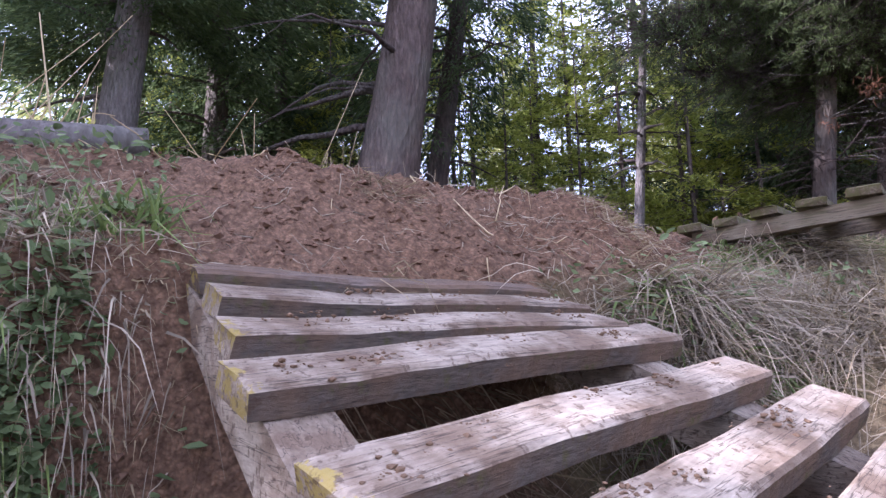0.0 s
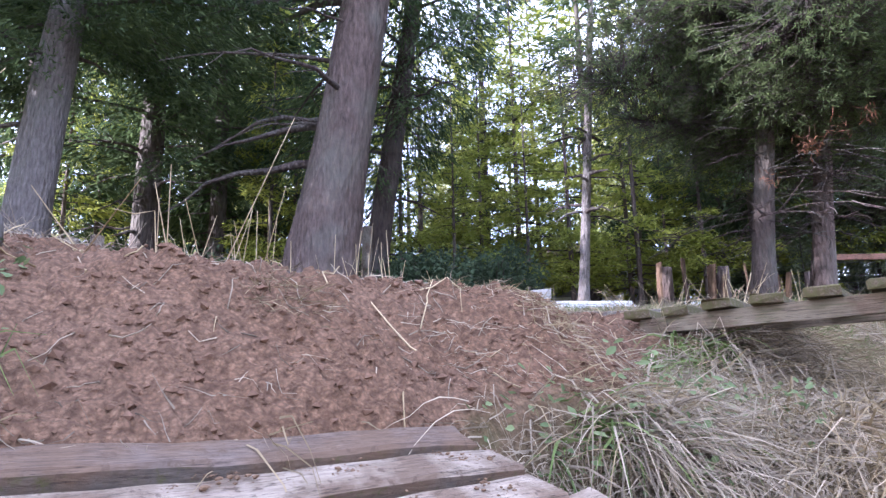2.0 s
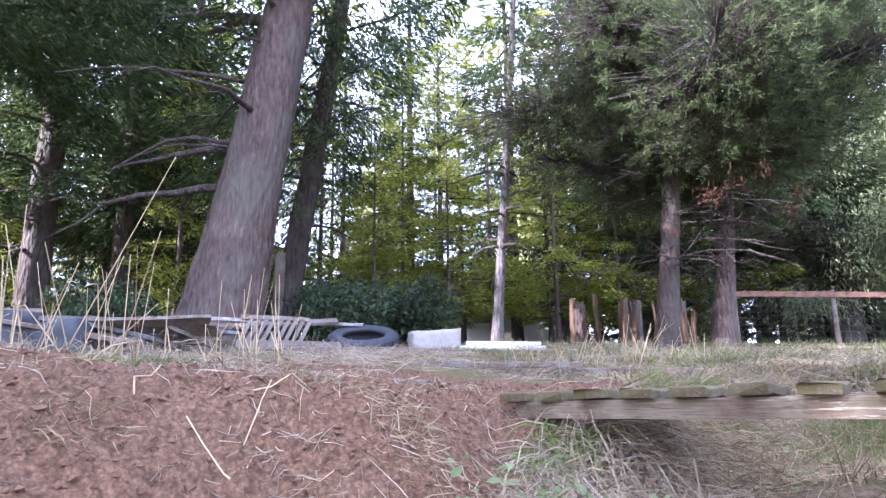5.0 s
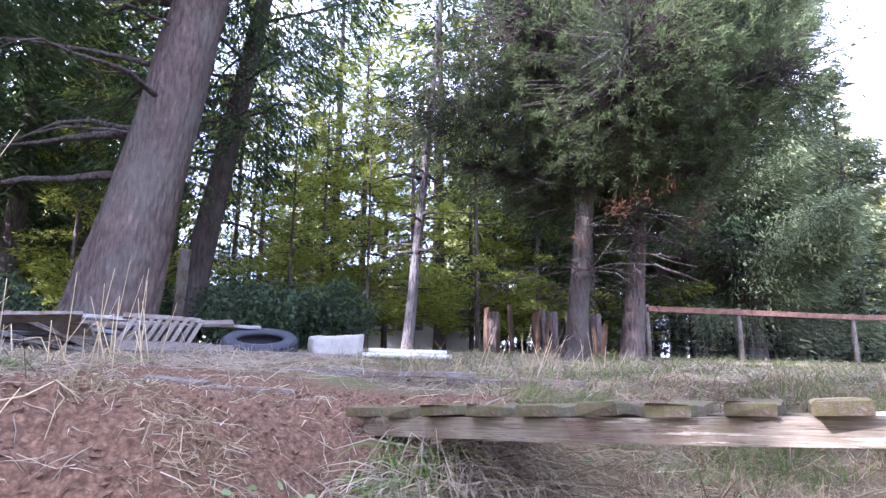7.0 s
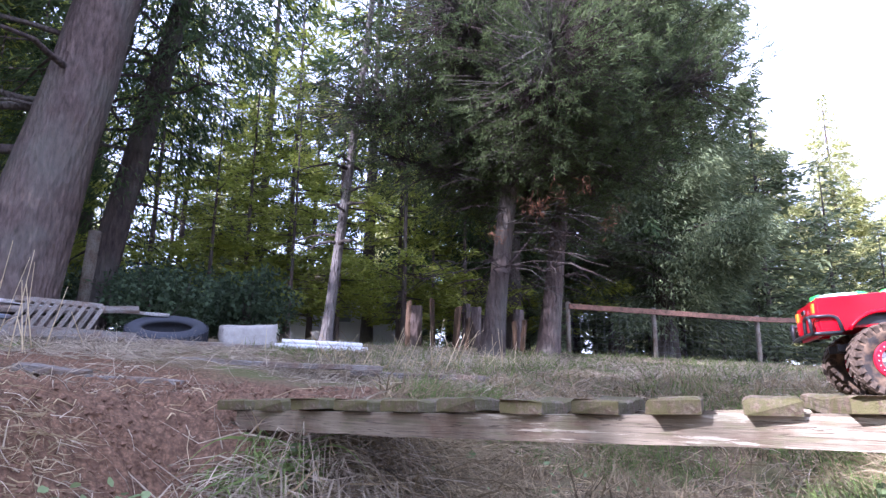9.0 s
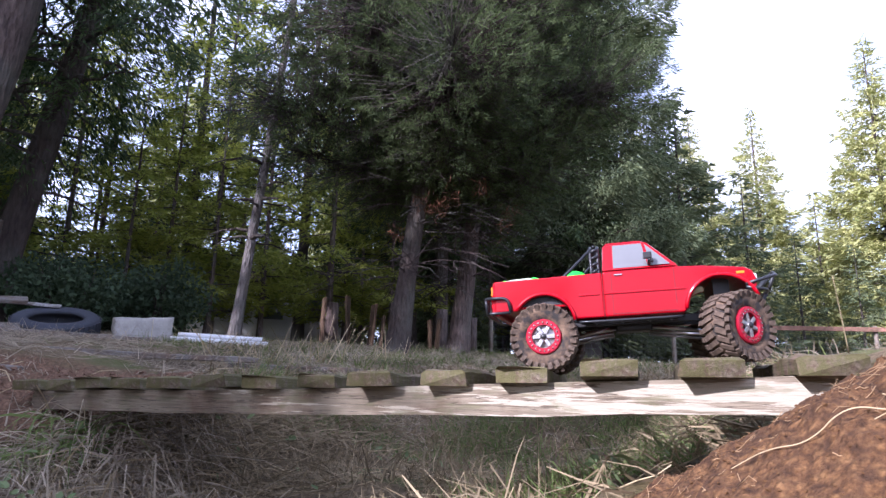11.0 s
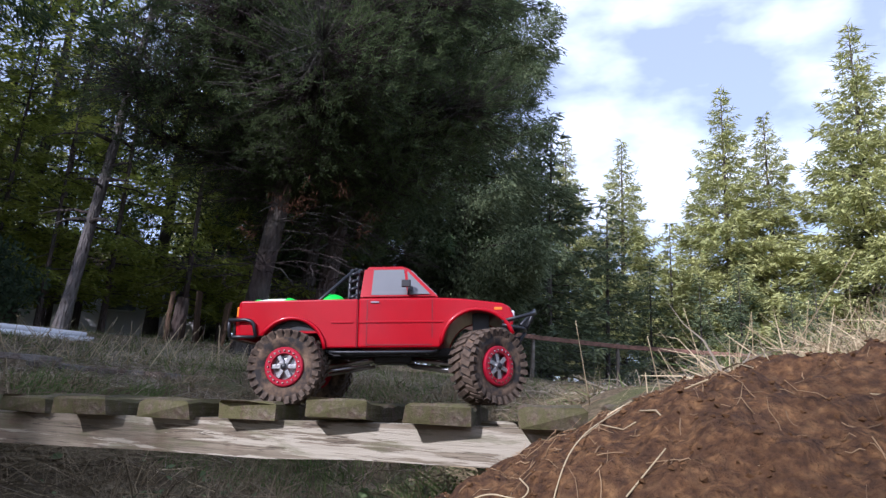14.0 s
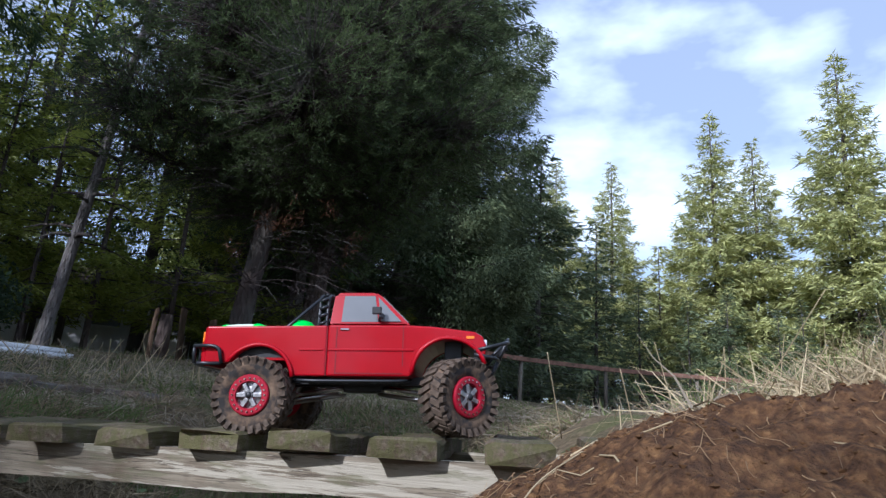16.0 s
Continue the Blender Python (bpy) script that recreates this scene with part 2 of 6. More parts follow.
def tube(points, radii, sides=8, start=0):
    """Vertices and faces of a tapered tube along points."""
    pts = np.asarray(points, float)
    n = len(pts)
    radii = np.broadcast_to(np.asarray(radii, float), (n,))
    tan = np.gradient(pts, axis=0)
    tan /= np.linalg.norm(tan, axis=1, keepdims=True) + 1e-9
    ref = np.array([0.13, 0.21, 0.97]) if abs(tan[0][2]) < 0.9 else np.array([1.0, 0.1, 0.05])
    a = np.cross(tan, ref)
    a /= np.linalg.norm(a, axis=1, keepdims=True) + 1e-9
    b = np.cross(tan, a)
    ang = np.linspace(0, 2 * np.pi, sides, endpoint=False)
    ring = np.cos(ang)[None, :, None] * a[:, None] + np.sin(ang)[None, :, None] * b[:, None]
    v = (pts[:, None] + ring * radii[:, None, None]).reshape(-1, 3)
    f = []
    for i in range(n - 1):
        for j in range(sides):
            k = (j + 1) % sides
            f.append([start + i * sides + j, start + i * sides + k, start + (i + 1) * sides + k, start + (i + 1) * sides + j])
    f.append([start + (n - 1) * sides + j for j in range(sides)])
    f.append([start + j for j in range(sides - 1, -1, -1)])
    return v, f


def tubes(list_of, sides=6):
    vs, fs, at = [], [], 0
    for pts, rad in list_of:
        v, f = tube(pts, rad, sides, at)
        vs.append(v)
        fs += f
        at += len(v)
    return np.concatenate(vs), fs


def sprays(base, way, up, length, width):
    """One pointed blade (a kite of two triangles, folded at the middle) per row."""
    side = np.cross(way, up)
    side /= np.linalg.norm(side, axis=1, keepdims=True) + 1e-9
    mid = base + way * (length * 0.45)[:, None]
    v = np.stack([base, mid + side * width[:, None] * 0.5, base + way * length[:, None], mid - side * width[:, None] * 0.5], 1).reshape(-1, 3)
    f = np.arange(len(v)).reshape(-1, 4)
    return v, f


def unit(a):
    return a / (np.linalg.norm(a, axis=-1, keepdims=True) + 1e-9)


# ---- ground ----
def left_edge(y):
    """x of the brink of the dirt bank that carries both bridges' ends."""
    return 0.08 + 0.12 * smooth01(-0.2, -1.2, y) + 0.20 * np.exp(-((y + 0.58) / 0.28) ** 2) - 0.35 * smooth01(0.15, 1.3, y)


def ground_z(x, y, fine=True):
    x, y = np.asarray(x, float), np.asarray(y, float)
    far = 0.07 * np.clip(-x, -1, 7) + 0.045 * np.clip(y, 0, 16) + 0.02
    far = np.maximum(far, 0.0) + 0.10 * fbm(x, y, 0.18, 3, 3) * smooth01(2.5, 9, np.hypot(x, y))
    # the dirt bank: a hump that falls towards its brink
    le = left_edge(y)
    near = smooth01(0.4, -0.4, y)
    hump = 0.02 + 0.085 * np.exp(-((x + 0.9) ** 2 / 0.5 + (y + 1.6) ** 2 / 0.8)) - 0.04 * smooth01(-0.5, 0.0, y)
    bank = far * np.maximum(smooth01(-0.3, -2.5, x), smooth01(0.8, 3.5, y)) + hump * smooth01(-3.0, -0.6, x) * smooth01(0.9, -0.2, y) + 0.02 * smooth01(-0.2, 0.9, y)
    bank = bank + 0.145 * np.exp(-((x + 1.3) / 0.5) ** 2 - (np.maximum(y + 1.8, 0) / 0.5) ** 2)
    bank = bank - near * 0.30 * smooth01(le - 0.50 - 0.3 * smooth01(-1.4, -1.8, y), le + 0.06, x) ** 1.5
    # the trench
    floor = -0.30 - 0.55 * smooth01(-0.1, -1.2, y) + 0.06 * fbm(x, y, 1.3, 3, 8)
    re = 1.72 - 0.25 * smooth01(0.3, 2.2, y) + 0.9 * smooth01(-0.5, -1.4, y)
    close = smooth01(2.6, 1.5, y + 0.15 * np.sin(2 * x))
    cut = smooth01(-7, -3, y) * smooth01(le - 0.02, le + 0.30 + 0.25 * smooth01(0, 1.4, y) - 0.12 * smooth01(-1.6, -1.9, y), x) * close
    # the mound at the far end of the second bridge
    mound = 0.075 + 0.05 * smooth01(0.1, 1.6, y) + 0.10 * smooth01(1.95, 2.6, x) - 0.12 * smooth01(3.6, 7, x)
    mound = mound * smooth01(7.0, 3.0, y) + far * smooth01(3.0, 7.0, y)
    front = smooth01(-0.95, -0.22, y - 0.35 * smooth01(2.0, 3.0, x))
    mound = mound * front + (-0.5) * (1 - front)
    rise = smooth01(re - 0.38, re + 0.36, x)
    land = np.where(x < 0.9, bank, mound * smooth01(0.9, 1.6, x) + far * (1 - smooth01(0.9, 1.6, x)) * 1.0)
    z = land * (1 - cut) + floor * cut
    z = z * (1 - rise * close) + mound * rise * close
    if fine:
        d = dirt_mask(x, y)
        close_by = smooth01(6, 2.5, np.hypot(x - 0.8, y + 0.4))
        z = z + close_by * (0.014 * fbm(x, y, 6, 4, 21) + (0.020 - 0.020 * smooth01(1.3, 1.6, x)) * np.abs(fbm(x, y, 15, 3, 33)) * d + 0.006 * smooth01(1.3, 1.6, x) * fbm(x, y, 16, 3, 34) * d + (0.019 - 0.012 * smooth01(1.3, 1.6, x)) * np.clip(fbm(x, 1.6 * y, 34, 2, 35), -0.35, 1) * d + 0.0075 * smooth01(1.4, 1.7, x) * fbm(x, y, 58, 2, 37) * d)
    return z


def dirt_mask(x, y):
    """1 on bare earth, 0 on turf."""
    le = left_edge(y)
    n = 0.18 * fbm(x, y, 2.2, 4, 5)
    isle = smooth01(le + 0.12, le - 0.04, x + n * 0.4) * smooth01(-3.2, -2.0, x + n) * smooth01(1.2, 0.6, y + n) * smooth01(-4.2, -3.0, y + n)
    ramp_pit = smooth01(-0.95, -1.25, y + n * 0.5) * smooth01(-1.0, -0.2, x) * smooth01(2.4, 1.5, x + n) * smooth01(-3.4, -2.5, y + n)
    face = smooth01(1.45, 1.65, x + n * 0.3) * smooth01(0.30, 0.02, y + n * 0.6) * smooth01(5, 3.2, x + n) * smooth01(-2.0, -1.2, y + n)
    return np.clip(isle + face + ramp_pit, 0, 1)


def axis(lo, hi, step, reach):
    core = np.arange(lo, hi, step)
    grow, d = [], step
    at = hi
    while at < reach:
        d = min(d * 1.16, 40)
        grow.append(at)
        at += d
    low, d, at = [], step, lo
    while at > -reach:
        d = min(d * 1.16, 40)
        at -= d
        low.append(at)
    return np.concatenate([low[::-1], core, grow])


def finer(a, lo, hi, step):
    """The same steps, closer together over one stretch."""
    return np.concatenate([a[a < lo], np.arange(lo, hi, step), a[a >= hi]])


gx, gy = finer(axis(-1.3, 2.8, 0.0145, 600), 1.55, 2.5, 0.0085), finer(axis(-2.4, 1.2, 0.0145, 600), -0.7, 0.25, 0.0085)
XX, YY = np.meshgrid(gx, gy, indexing="ij")
ZZ = ground_z(XX, YY)
gv = np.stack([XX, YY, ZZ], -1).reshape(-1, 3)
ii = np.arange(len(gx) * len(gy)).reshape(len(gx), len(gy))
gf = np.stack([ii[:-1, :-1], ii[1:, :-1], ii[1:, 1:], ii[:-1, 1:]], -1).reshape(-1, 4)


def ground_mat():
    m, t, b = mat("earth_and_turf", 0.95, 0, 0.15)
    v = coords(t)
    at = t.nodes.new("ShaderNodeAttribute")
    at.attribute_name = "bare"
    n1, n2, n3 = noise_tex(t, v, 55, 7, 0.65), noise_tex(t, v, 3.2, 5), noise_tex(t, v, 170, 3)
    earth = ramp(t, n1, [(0.28, (0.076, 0.043, 0.026)), (0.5, (0.185, 0.108, 0.064)), (0.72, (0.31, 0.190, 0.117))])
    earth = mixc(t, ramp(t, n2, [(0.35, (0, 0, 0)), (0.65, (0.75, 0.75, 0.75))]), earth, mixc(t, n1, (0.13, 0.077, 0.049), (0.31, 0.20, 0.13)))
    turf = ramp(t, n1, [(0.25, (0.055, 0.045, 0.026)), (0.5, (0.14, 0.105, 0.062)), (0.75, (0.26, 0.20, 0.12))])
    turf = mixc(t, ramp(t, n2, [(0.5, (0, 0, 0)), (0.66, (0.7, 0.7, 0.7))]), turf, mixc(t, n3, (0.045, 0.07, 0.02), (0.13, 0.15, 0.05)))
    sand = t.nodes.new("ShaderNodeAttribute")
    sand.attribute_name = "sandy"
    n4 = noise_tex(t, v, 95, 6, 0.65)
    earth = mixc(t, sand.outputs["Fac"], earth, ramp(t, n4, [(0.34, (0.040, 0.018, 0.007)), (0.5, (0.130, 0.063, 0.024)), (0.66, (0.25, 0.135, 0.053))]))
    # dark cell edges: shade of the crevices between crumbs put into the colour
    vo = node(t, "TexVoronoi", Scale=70.0)
    t.links.new(v, vo.inputs["Vector"])
    earth = mixc(t, ramp(t, vo.outputs["Distance"], [(0.4, (0, 0, 0)), (0.8, (0.55, 0.55, 0.55))]), earth, (0.05, 0.029, 0.019))
    vf = node(t, "TexVoronoi", Scale=135.0)
    t.links.new(v, vf.inputs["Vector"])
    earth = mixc(t, ramp(t, vf.outputs["Distance"], [(0.35, (0, 0, 0)), (0.75, (0.4, 0.4, 0.4))]), earth, (0.06, 0.034, 0.021))
    t.links.new(mixc(t, at.outputs["Fac"], turf, earth), b.inputs["Base Color"])
    h = mixc(t, 0.18, mixc(t, 0.6, n4, n1), mixc(t, 1.0, (1.0, 1.0, 1.0), vf.outputs["Distance"], "SUBTRACT"))
    bump(t, b, h, 1.0, 0.022)
    return m


M_ground = ground_mat()
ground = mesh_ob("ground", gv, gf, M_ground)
a = ground.data.attributes.new("bare", "FLOAT", "POINT")
a.data.foreach_set("value", dirt_mask(XX, YY).ravel().astype(np.float32))
tagged(ground, "brown bare dirt banks and trampled dry turf", "ground", kind="structure")
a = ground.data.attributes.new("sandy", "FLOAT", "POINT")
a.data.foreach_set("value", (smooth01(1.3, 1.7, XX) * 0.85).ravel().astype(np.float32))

# ---- trees ----
def crown_blades(rng, H, base, R, n_limbs, fill, blade, width, droop=0.25, power=0.8, lift=0.22, gap=0.0, hang=0.0, tufts=False, fine=99.0, flat=0.55):
    """Limbs spiralling up the stem, each with its bough of pointed sprays; fill is the sprays' area over the bough's.
    Firs carry drooping fans of side twigs, pines tufts on short twigs. Above the height fine the sprays are larger."""
    limbs, B, W, U, S = [], [], [], [], []
    for k in range(n_limbs):
        u = (k + rng.random()) / n_limbs
        z = base + (H - base) * u ** 0.95
        L = max(0.22, R * (1 - u) ** power * (0.55 + 0.65 * rng.random()))
        if u < 0.10:
            L *= 0.6 + 4 * u
        if gap and rng.random() < gap:
            continue
        phi = k * 2.39996 + rng.normal(0, 0.5)
        out = np.array([math.cos(phi), math.sin(phi), 0.0])
        lat = np.array([-out[1], out[0], 0.0])
        s = np.linspace(0, 1, 6)
        rise = (lift * (0.3 + u) * s - droop * s ** 1.6 * (1.15 - 0.7 * u) + 0.10 * s ** 3) * L + 0.08 * L * rng.normal() * s
        pts = out * (s * L)[:, None] + lat * (rng.normal(0, 0.12) * L * s ** 2)[:, None] + np.array([0, 0, 1.0]) * (z + rise)[:, None]
        limbs.append((pts[[0, 2, 4, 5]], np.linspace(0.010 + 0.010 * L, 0.004, 4)))
        big = 1.0 if z < fine else 1.9
        n = max(8, int(fill * 0.45 * L * L / (0.5 * blade * width * big * big)))
        if tufts:
            m = max(3, n // 22)
            n = m * 22
            tm = 0.25 + 0.75 * rng.random(m) ** 0.75
            j = np.clip((tm * 5).astype(int), 0, 4)
            fr = (tm * 5 - j)[:, None]
            q = pts[j] * (1 - fr) + pts[j + 1] * fr
            c = np.clip(rng.normal(0, 1, (m, 3)), -1.4, 1.4) * np.array([0.24, 0.24, 0.17]) * L + out * 0.06 * L
            if z < fine:
                for a_, b_ in zip(q, c):
                    limbs.append((np.stack([a_, a_ + b_]), np.array([0.006, 0.003])))
            p = np.repeat(q + c, 22, 0) + rng.normal(0, 0.03, (n, 3))
            w = unit(np.repeat(unit(c + out * 0.2 * L), 22, 0) * 0.8 + rng.normal(0, 0.75, (n, 3)) + np.array([0, 0, 0.15]))
            up = unit(rng.normal(0, 1, (n, 3)))
        else:
            t = 0.06 + 0.94 * rng.random(n) ** 0.85
            j = np.clip((t * 5).astype(int), 0, 4)
            fr = (t * 5 - j)[:, None]
            p = pts[j] * (1 - fr) + pts[j + 1] * fr
            sg = rng.choice([-1.0, 1.0], n)[:, None]
            twig = out * 0.62 + lat * 0.78 * sg
            lt = (1.02 - t) * 0.50 * L + 0.08
            q = rng.random(n)
            p = p + twig * (q * lt)[:, None] + rng.normal(0, 1, (n, 3)) * np.array([0.03, 0.03, 0.05]) * L
            p[:, 2] -= (hang * 3.0 * rng.random(n) * (0.3 + q) + 0.12 * q * q) * lt * 2
            w = unit(twig * 0.8 + out * 0.35 + rng.normal(0, 0.38, (n, 3)) + np.array([0, 0, -0.25 - 3.0 * hang]))
            up = unit(np.array([0, 0, 1.0]) + rng.normal(0, flat, (n, 3)))
        B.append(p)
        W.append(w)
        U.append(up)
        S.append(np.full(n, big))
    B, W, U, S = np.concatenate(B), np.concatenate(W), np.concatenate(U), np.concatenate(S)
    m = len(B)
    ln = blade * S * (0.6 + 0.8 * rng.random(m))
    wd = width * S * (0.6 + 0.8 * rng.random(m))
    side = unit(np.cross(W, U)) * (wd * 0.5)[:, None]
    v = np.stack([B - side, B + W * ln[:, None], B + side], 1).reshape(-1, 3)
    return limbs, v, np.arange(3 * m).reshape(-1, 3)


def trunk_mesh(rng, H, r, lean=(0, 0), wobble=0.02, flare=1.35, sides=14, rings=26):
    u = np.linspace(0, 1, rings) ** 1.25
    z = u * H - 0.25
    bend = np.cumsum(rng.normal(0, wobble, (rings, 2)), axis=0) * r
    p = np.stack([lean[0] * z + bend[:, 0], lean[1] * z + bend[:, 1], z], 1)
    rad = r * (1 - 0.93 * u) * (1 + (flare - 1) * np.exp(-np.clip(z, 0, None) / (1.6 * r + 0.1)))
    v, f = tube(p, rad, sides)
    v = v.reshape(rings, sides, 3)
    centre = p[:, None]
    ridge = 1 + 0.06 * vnoise(np.arange(sides)[None] * 1.7 + 0 * z[:, None], z[:, None] * 1.1 + 0.0 * np.arange(sides)[None], 3) + 0.03 * rng.normal(0, 1, (rings, sides))
    return (centre + (v - centre) * ridge[..., None]).reshape(-1, 3), f


def dead_limbs(rng, n, z0, z1, r, length, toward=None, thick=0.03, lean=(0, 0)):
    out = []
    for k in range(n):
        z = z0 + (z1 - z0) * rng.random()
        phi = rng.random() * 6.283 if toward is None else toward + rng.normal(0, 0.9)
        L = length * (0.4 + 0.9 * rng.random())
        s = np.linspace(0, 1, 7)
        d = np.array([math.cos(phi), math.sin(phi), 0])
        sd = np.array([-d[1], d[0], 0])
        wig = np.cumsum(rng.normal(0, 0.035, 7)) * L
        p = d * (s * L + r * 0.6)[:, None] + sd * wig[:, None] + np.array([0, 0, 1.0]) * (z + L * (0.12 * s - 0.35 * s ** 2) + np.cumsum(rng.normal(0, 0.02, 7)) * L)[:, None]
        p[:, 0] += lean[0] * z
        p[:, 1] += lean[1] * z
        out.append((p, np.linspace(thick * (0.5 + rng.random()), 0.005, 7)))
        for q in range(3):
            j = 2 + q
            e = p[j] + (sd * rng.choice([-1, 1]) * 0.3 + d * 0.3 + np.array([0, 0, rng.normal(0, 0.15)])) * L * 0.45
            out.append((np.linspace(p[j], e, 4) + rng.normal(0, 0.01, (4, 3)), np.linspace(0.010, 0.003, 4)))
    return out


def tree(label, seed, H, r, bark, leaf, base, R, n_limbs, fill, blade, width, lean=(0, 0), dead=None, category="tree", **kw):
    rng = np.random.default_rng(seed)
    root = new("conifer_tree")
    tagged(root, label, category, group="trees of the wood")
    v, f = trunk_mesh(rng, H, r, lean)
    mesh_ob("trunk", v, f, bark, root)
    limbs, bv, bf = crown_blades(rng, H, base, R, n_limbs, fill, blade, width, **kw)
    sh = lambda a: a + np.stack([lean[0] * a[:, 2], lean[1] * a[:, 2], 0 * a[:, 2]], 1)
    limbs = [(sh(p), q) for p, q in limbs]
    lv, lf = tubes(limbs, 3)
    if dead:
        dv, df = tubes(dead_limbs(rng, *dead, lean=lean), 6)
        lf = [list(q) for q in lf] + [[i + len(lv) for i in q] for q in df]
        lv = np.concatenate([lv, dv])
    tagged(mesh_ob("branchwork", lv, lf, M_twig if leaf is M_pine else M_bark_dark, root), kind="stuff")
    tagged(mesh_ob("crown", sh(bv), bf, leaf, root, smooth=False), kind="stuff")
    return root


def put(ob, x, y, turn=0.0, scale=1.0, sink=0.05, tall=1.0):
    ob.matrix_basis = Matrix.LocRotScale((x, y, float(ground_z(x, y, False)) - sink), Euler((0, 0, turn)), (scale, scale, scale * tall))
    return ob


def again(ob, x, y, turn=0.0, scale=1.0, tall=1.0, sink=0.05, label=""):
    m = Matrix.LocRotScale((x, y, float(ground_z(x, y, False)) - sink), Euler((0, 0, turn)), None)
    c = copy_thing(ob, m)
    c.scale = (scale, scale, scale * tall)
    if label:
        c["label"] = label
    return c


# the large trees that stand nearest
put(tree("tall fir with pale grey bark leaning slightly", 11, 17, 0.29, M_bark_grey, M_fir, 3.3, 3.0, 110, 1.35, 0.14, 0.027, fine=8, gap=0.1, lean=(0.006, 0.076), dead=(12, 2.4, 6.5, 0.3, 1.3), hang=0.10), -7.98, -1.43)
put(tree("dark-barked fir standing deeper in the wood", 12, 18, 0.24, M_bark_dark, M_fir, 2.6, 2.8, 110, 1.1, 0.16, 0.032, fine=9, gap=0.15, lean=(0, 0.006), dead=(12, 1.5, 5, 0.24, 1.2), hang=0.1), -10.04, 0.43)
big = put(tree("massive leaning fir with furrowed reddish bark", 13, 19, 0.40, M_bark, M_fir, 4.8, 3.0, 100, 0.9, 0.14, 0.027, fine=9, gap=0.25, lean=(0.065, 0.130), dead=(20, 2.0, 5.2, 0.34, 1.7, 4.0, 0.045), hang=0.12), -5.92, 1.60)
rng = np.random.default_rng(5)
v, f = trunk_mesh(rng, 4.6, 0.19, (0.085, 0.20), 0.05)
mesh_ob("side_stem", v + np.array([-0.10, -0.36, 0]), f, M_bark, big)
put(tree("dark leaning fir with drooping lower boughs", 14, 16, 0.19, M_bark_dark, M_fir, 2.2, 2.4, 110, 0.9, 0.14, 0.027, fine=8, gap=0.25, lean=(0.074, 0.121), dead=(16, 1.2, 4, 0.18, 1.3), hang=0.22), -7.0, 3.0)
put(tree("slender grey-barked tree with a bare straight stem", 15, 14, 0.095, M_bark_grey, M_fir, 4.6, 1.3, 60, 0.9, 0.18, 0.04, fine=9, lean=(0.065, 0.053), dead=(22, 1.6, 7, 0.09, 0.7), gap=0.25), -3.9, 4.2, 0.0, 0.70)
pine = put(tree("broad dark pine with low spreading boughs", 16, 10.5, 0.16, M_bark_dark, M_pine, 2.4, 2.75, 130, 1.2, 0.09, 0.0105, fine=7, lean=(0.10, 0.05), dead=(50, 1.0, 3.3, 0.12, 1.6, None, 0.006), power=0.65, droop=0.10, tufts=True), -1.95, 4.65, 0.0, 0.75)
put(tree("old pine with a pale bare lower trunk", 17, 11.5, 0.17, M_bark, M_pine, 2.1, 2.2, 120, 1.45, 0.12, 0.016, fine=12, lean=(0.10, 0.06), dead=(40, 1.0, 3.3, 0.12, 1.5, None, 0.006), power=0.65, droop=0.12, tufts=True), -1.85, 5.85, 0.0, 0.74)
put(tree("tall spruce with long hanging sprays", 18, 15, 0.2, M_bark_dark, M_spruce, 0.8, 2.6, 200, 1.5, 0.105, 0.022, fine=7, dead=(16, 1, 3, 0.2, 1.2, None, 0.012), hang=0.12, droop=0.26, lift=0.28), -2.5, 13.5, 0.0, 1.22)
rng = np.random.default_rng(8)
n = 240
c = rng.normal(0, 1, (8, 3)) * np.array([0.4, 0.25, 0.18])
p = np.repeat(c, 30, 0) + rng.normal(0, 0.05, (n, 3)) + np.array([1.75, -1.35, 1.55])
v, f = sprays(p, unit(rng.normal(0, 1, (n, 3)) + np.array([0, 0, -0.3])), unit(rng.normal(0, 1, (n, 3))), 0.07 + 0.06 * rng.random(n), 0.007 + 0.005 * rng.random(n))
tagged(mesh_ob("dead_needles", v, f, M_brown, pine, "rust-brown dead needles on a low bough", smooth=False), kind="stuff")

# shared kinds for the depth of the wood
wood_a = put(tree("tall dark fir in the depth of the wood", 21, 17, 0.19, M_bark_dark, M_fir, 2.2, 2.4, 100, 0.95, 0.23, 0.05, fine=6, dead=(9, 1, 5, 0.17, 1.1), hang=0.15, gap=0.25), -14.5, 3.2)
wood_b = put(tree("thin fir with yellow-green boughs coloured as if sunlit", 22, 10, 0.075, M_bark, M_under, 0.9, 1.9, 80, 0.9, 0.17, 0.05, fine=8, dead=(4, 0.5, 2, 0.07, 0.7), droop=0.3, gap=0.15), -8.86, 7.99)
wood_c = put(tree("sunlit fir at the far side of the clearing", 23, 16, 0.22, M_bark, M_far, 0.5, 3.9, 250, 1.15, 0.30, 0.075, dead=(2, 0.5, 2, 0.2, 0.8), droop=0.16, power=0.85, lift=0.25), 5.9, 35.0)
wood_c.scale = (1.1, 1.1, 1.1)
wood_d = put(tree("small dense fir behind the fence", 24, 8, 0.11, M_bark_dark, M_spruce, 0.3, 2.0, 90, 1.1, 0.24, 0.08, dead=(1, 0.5, 1, 0.1, 0.5), droop=0.22, power=0.8), -0.75, 16.6)
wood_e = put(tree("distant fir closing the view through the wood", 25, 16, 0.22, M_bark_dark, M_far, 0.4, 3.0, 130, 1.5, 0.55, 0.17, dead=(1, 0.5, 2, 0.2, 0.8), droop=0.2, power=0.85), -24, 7)

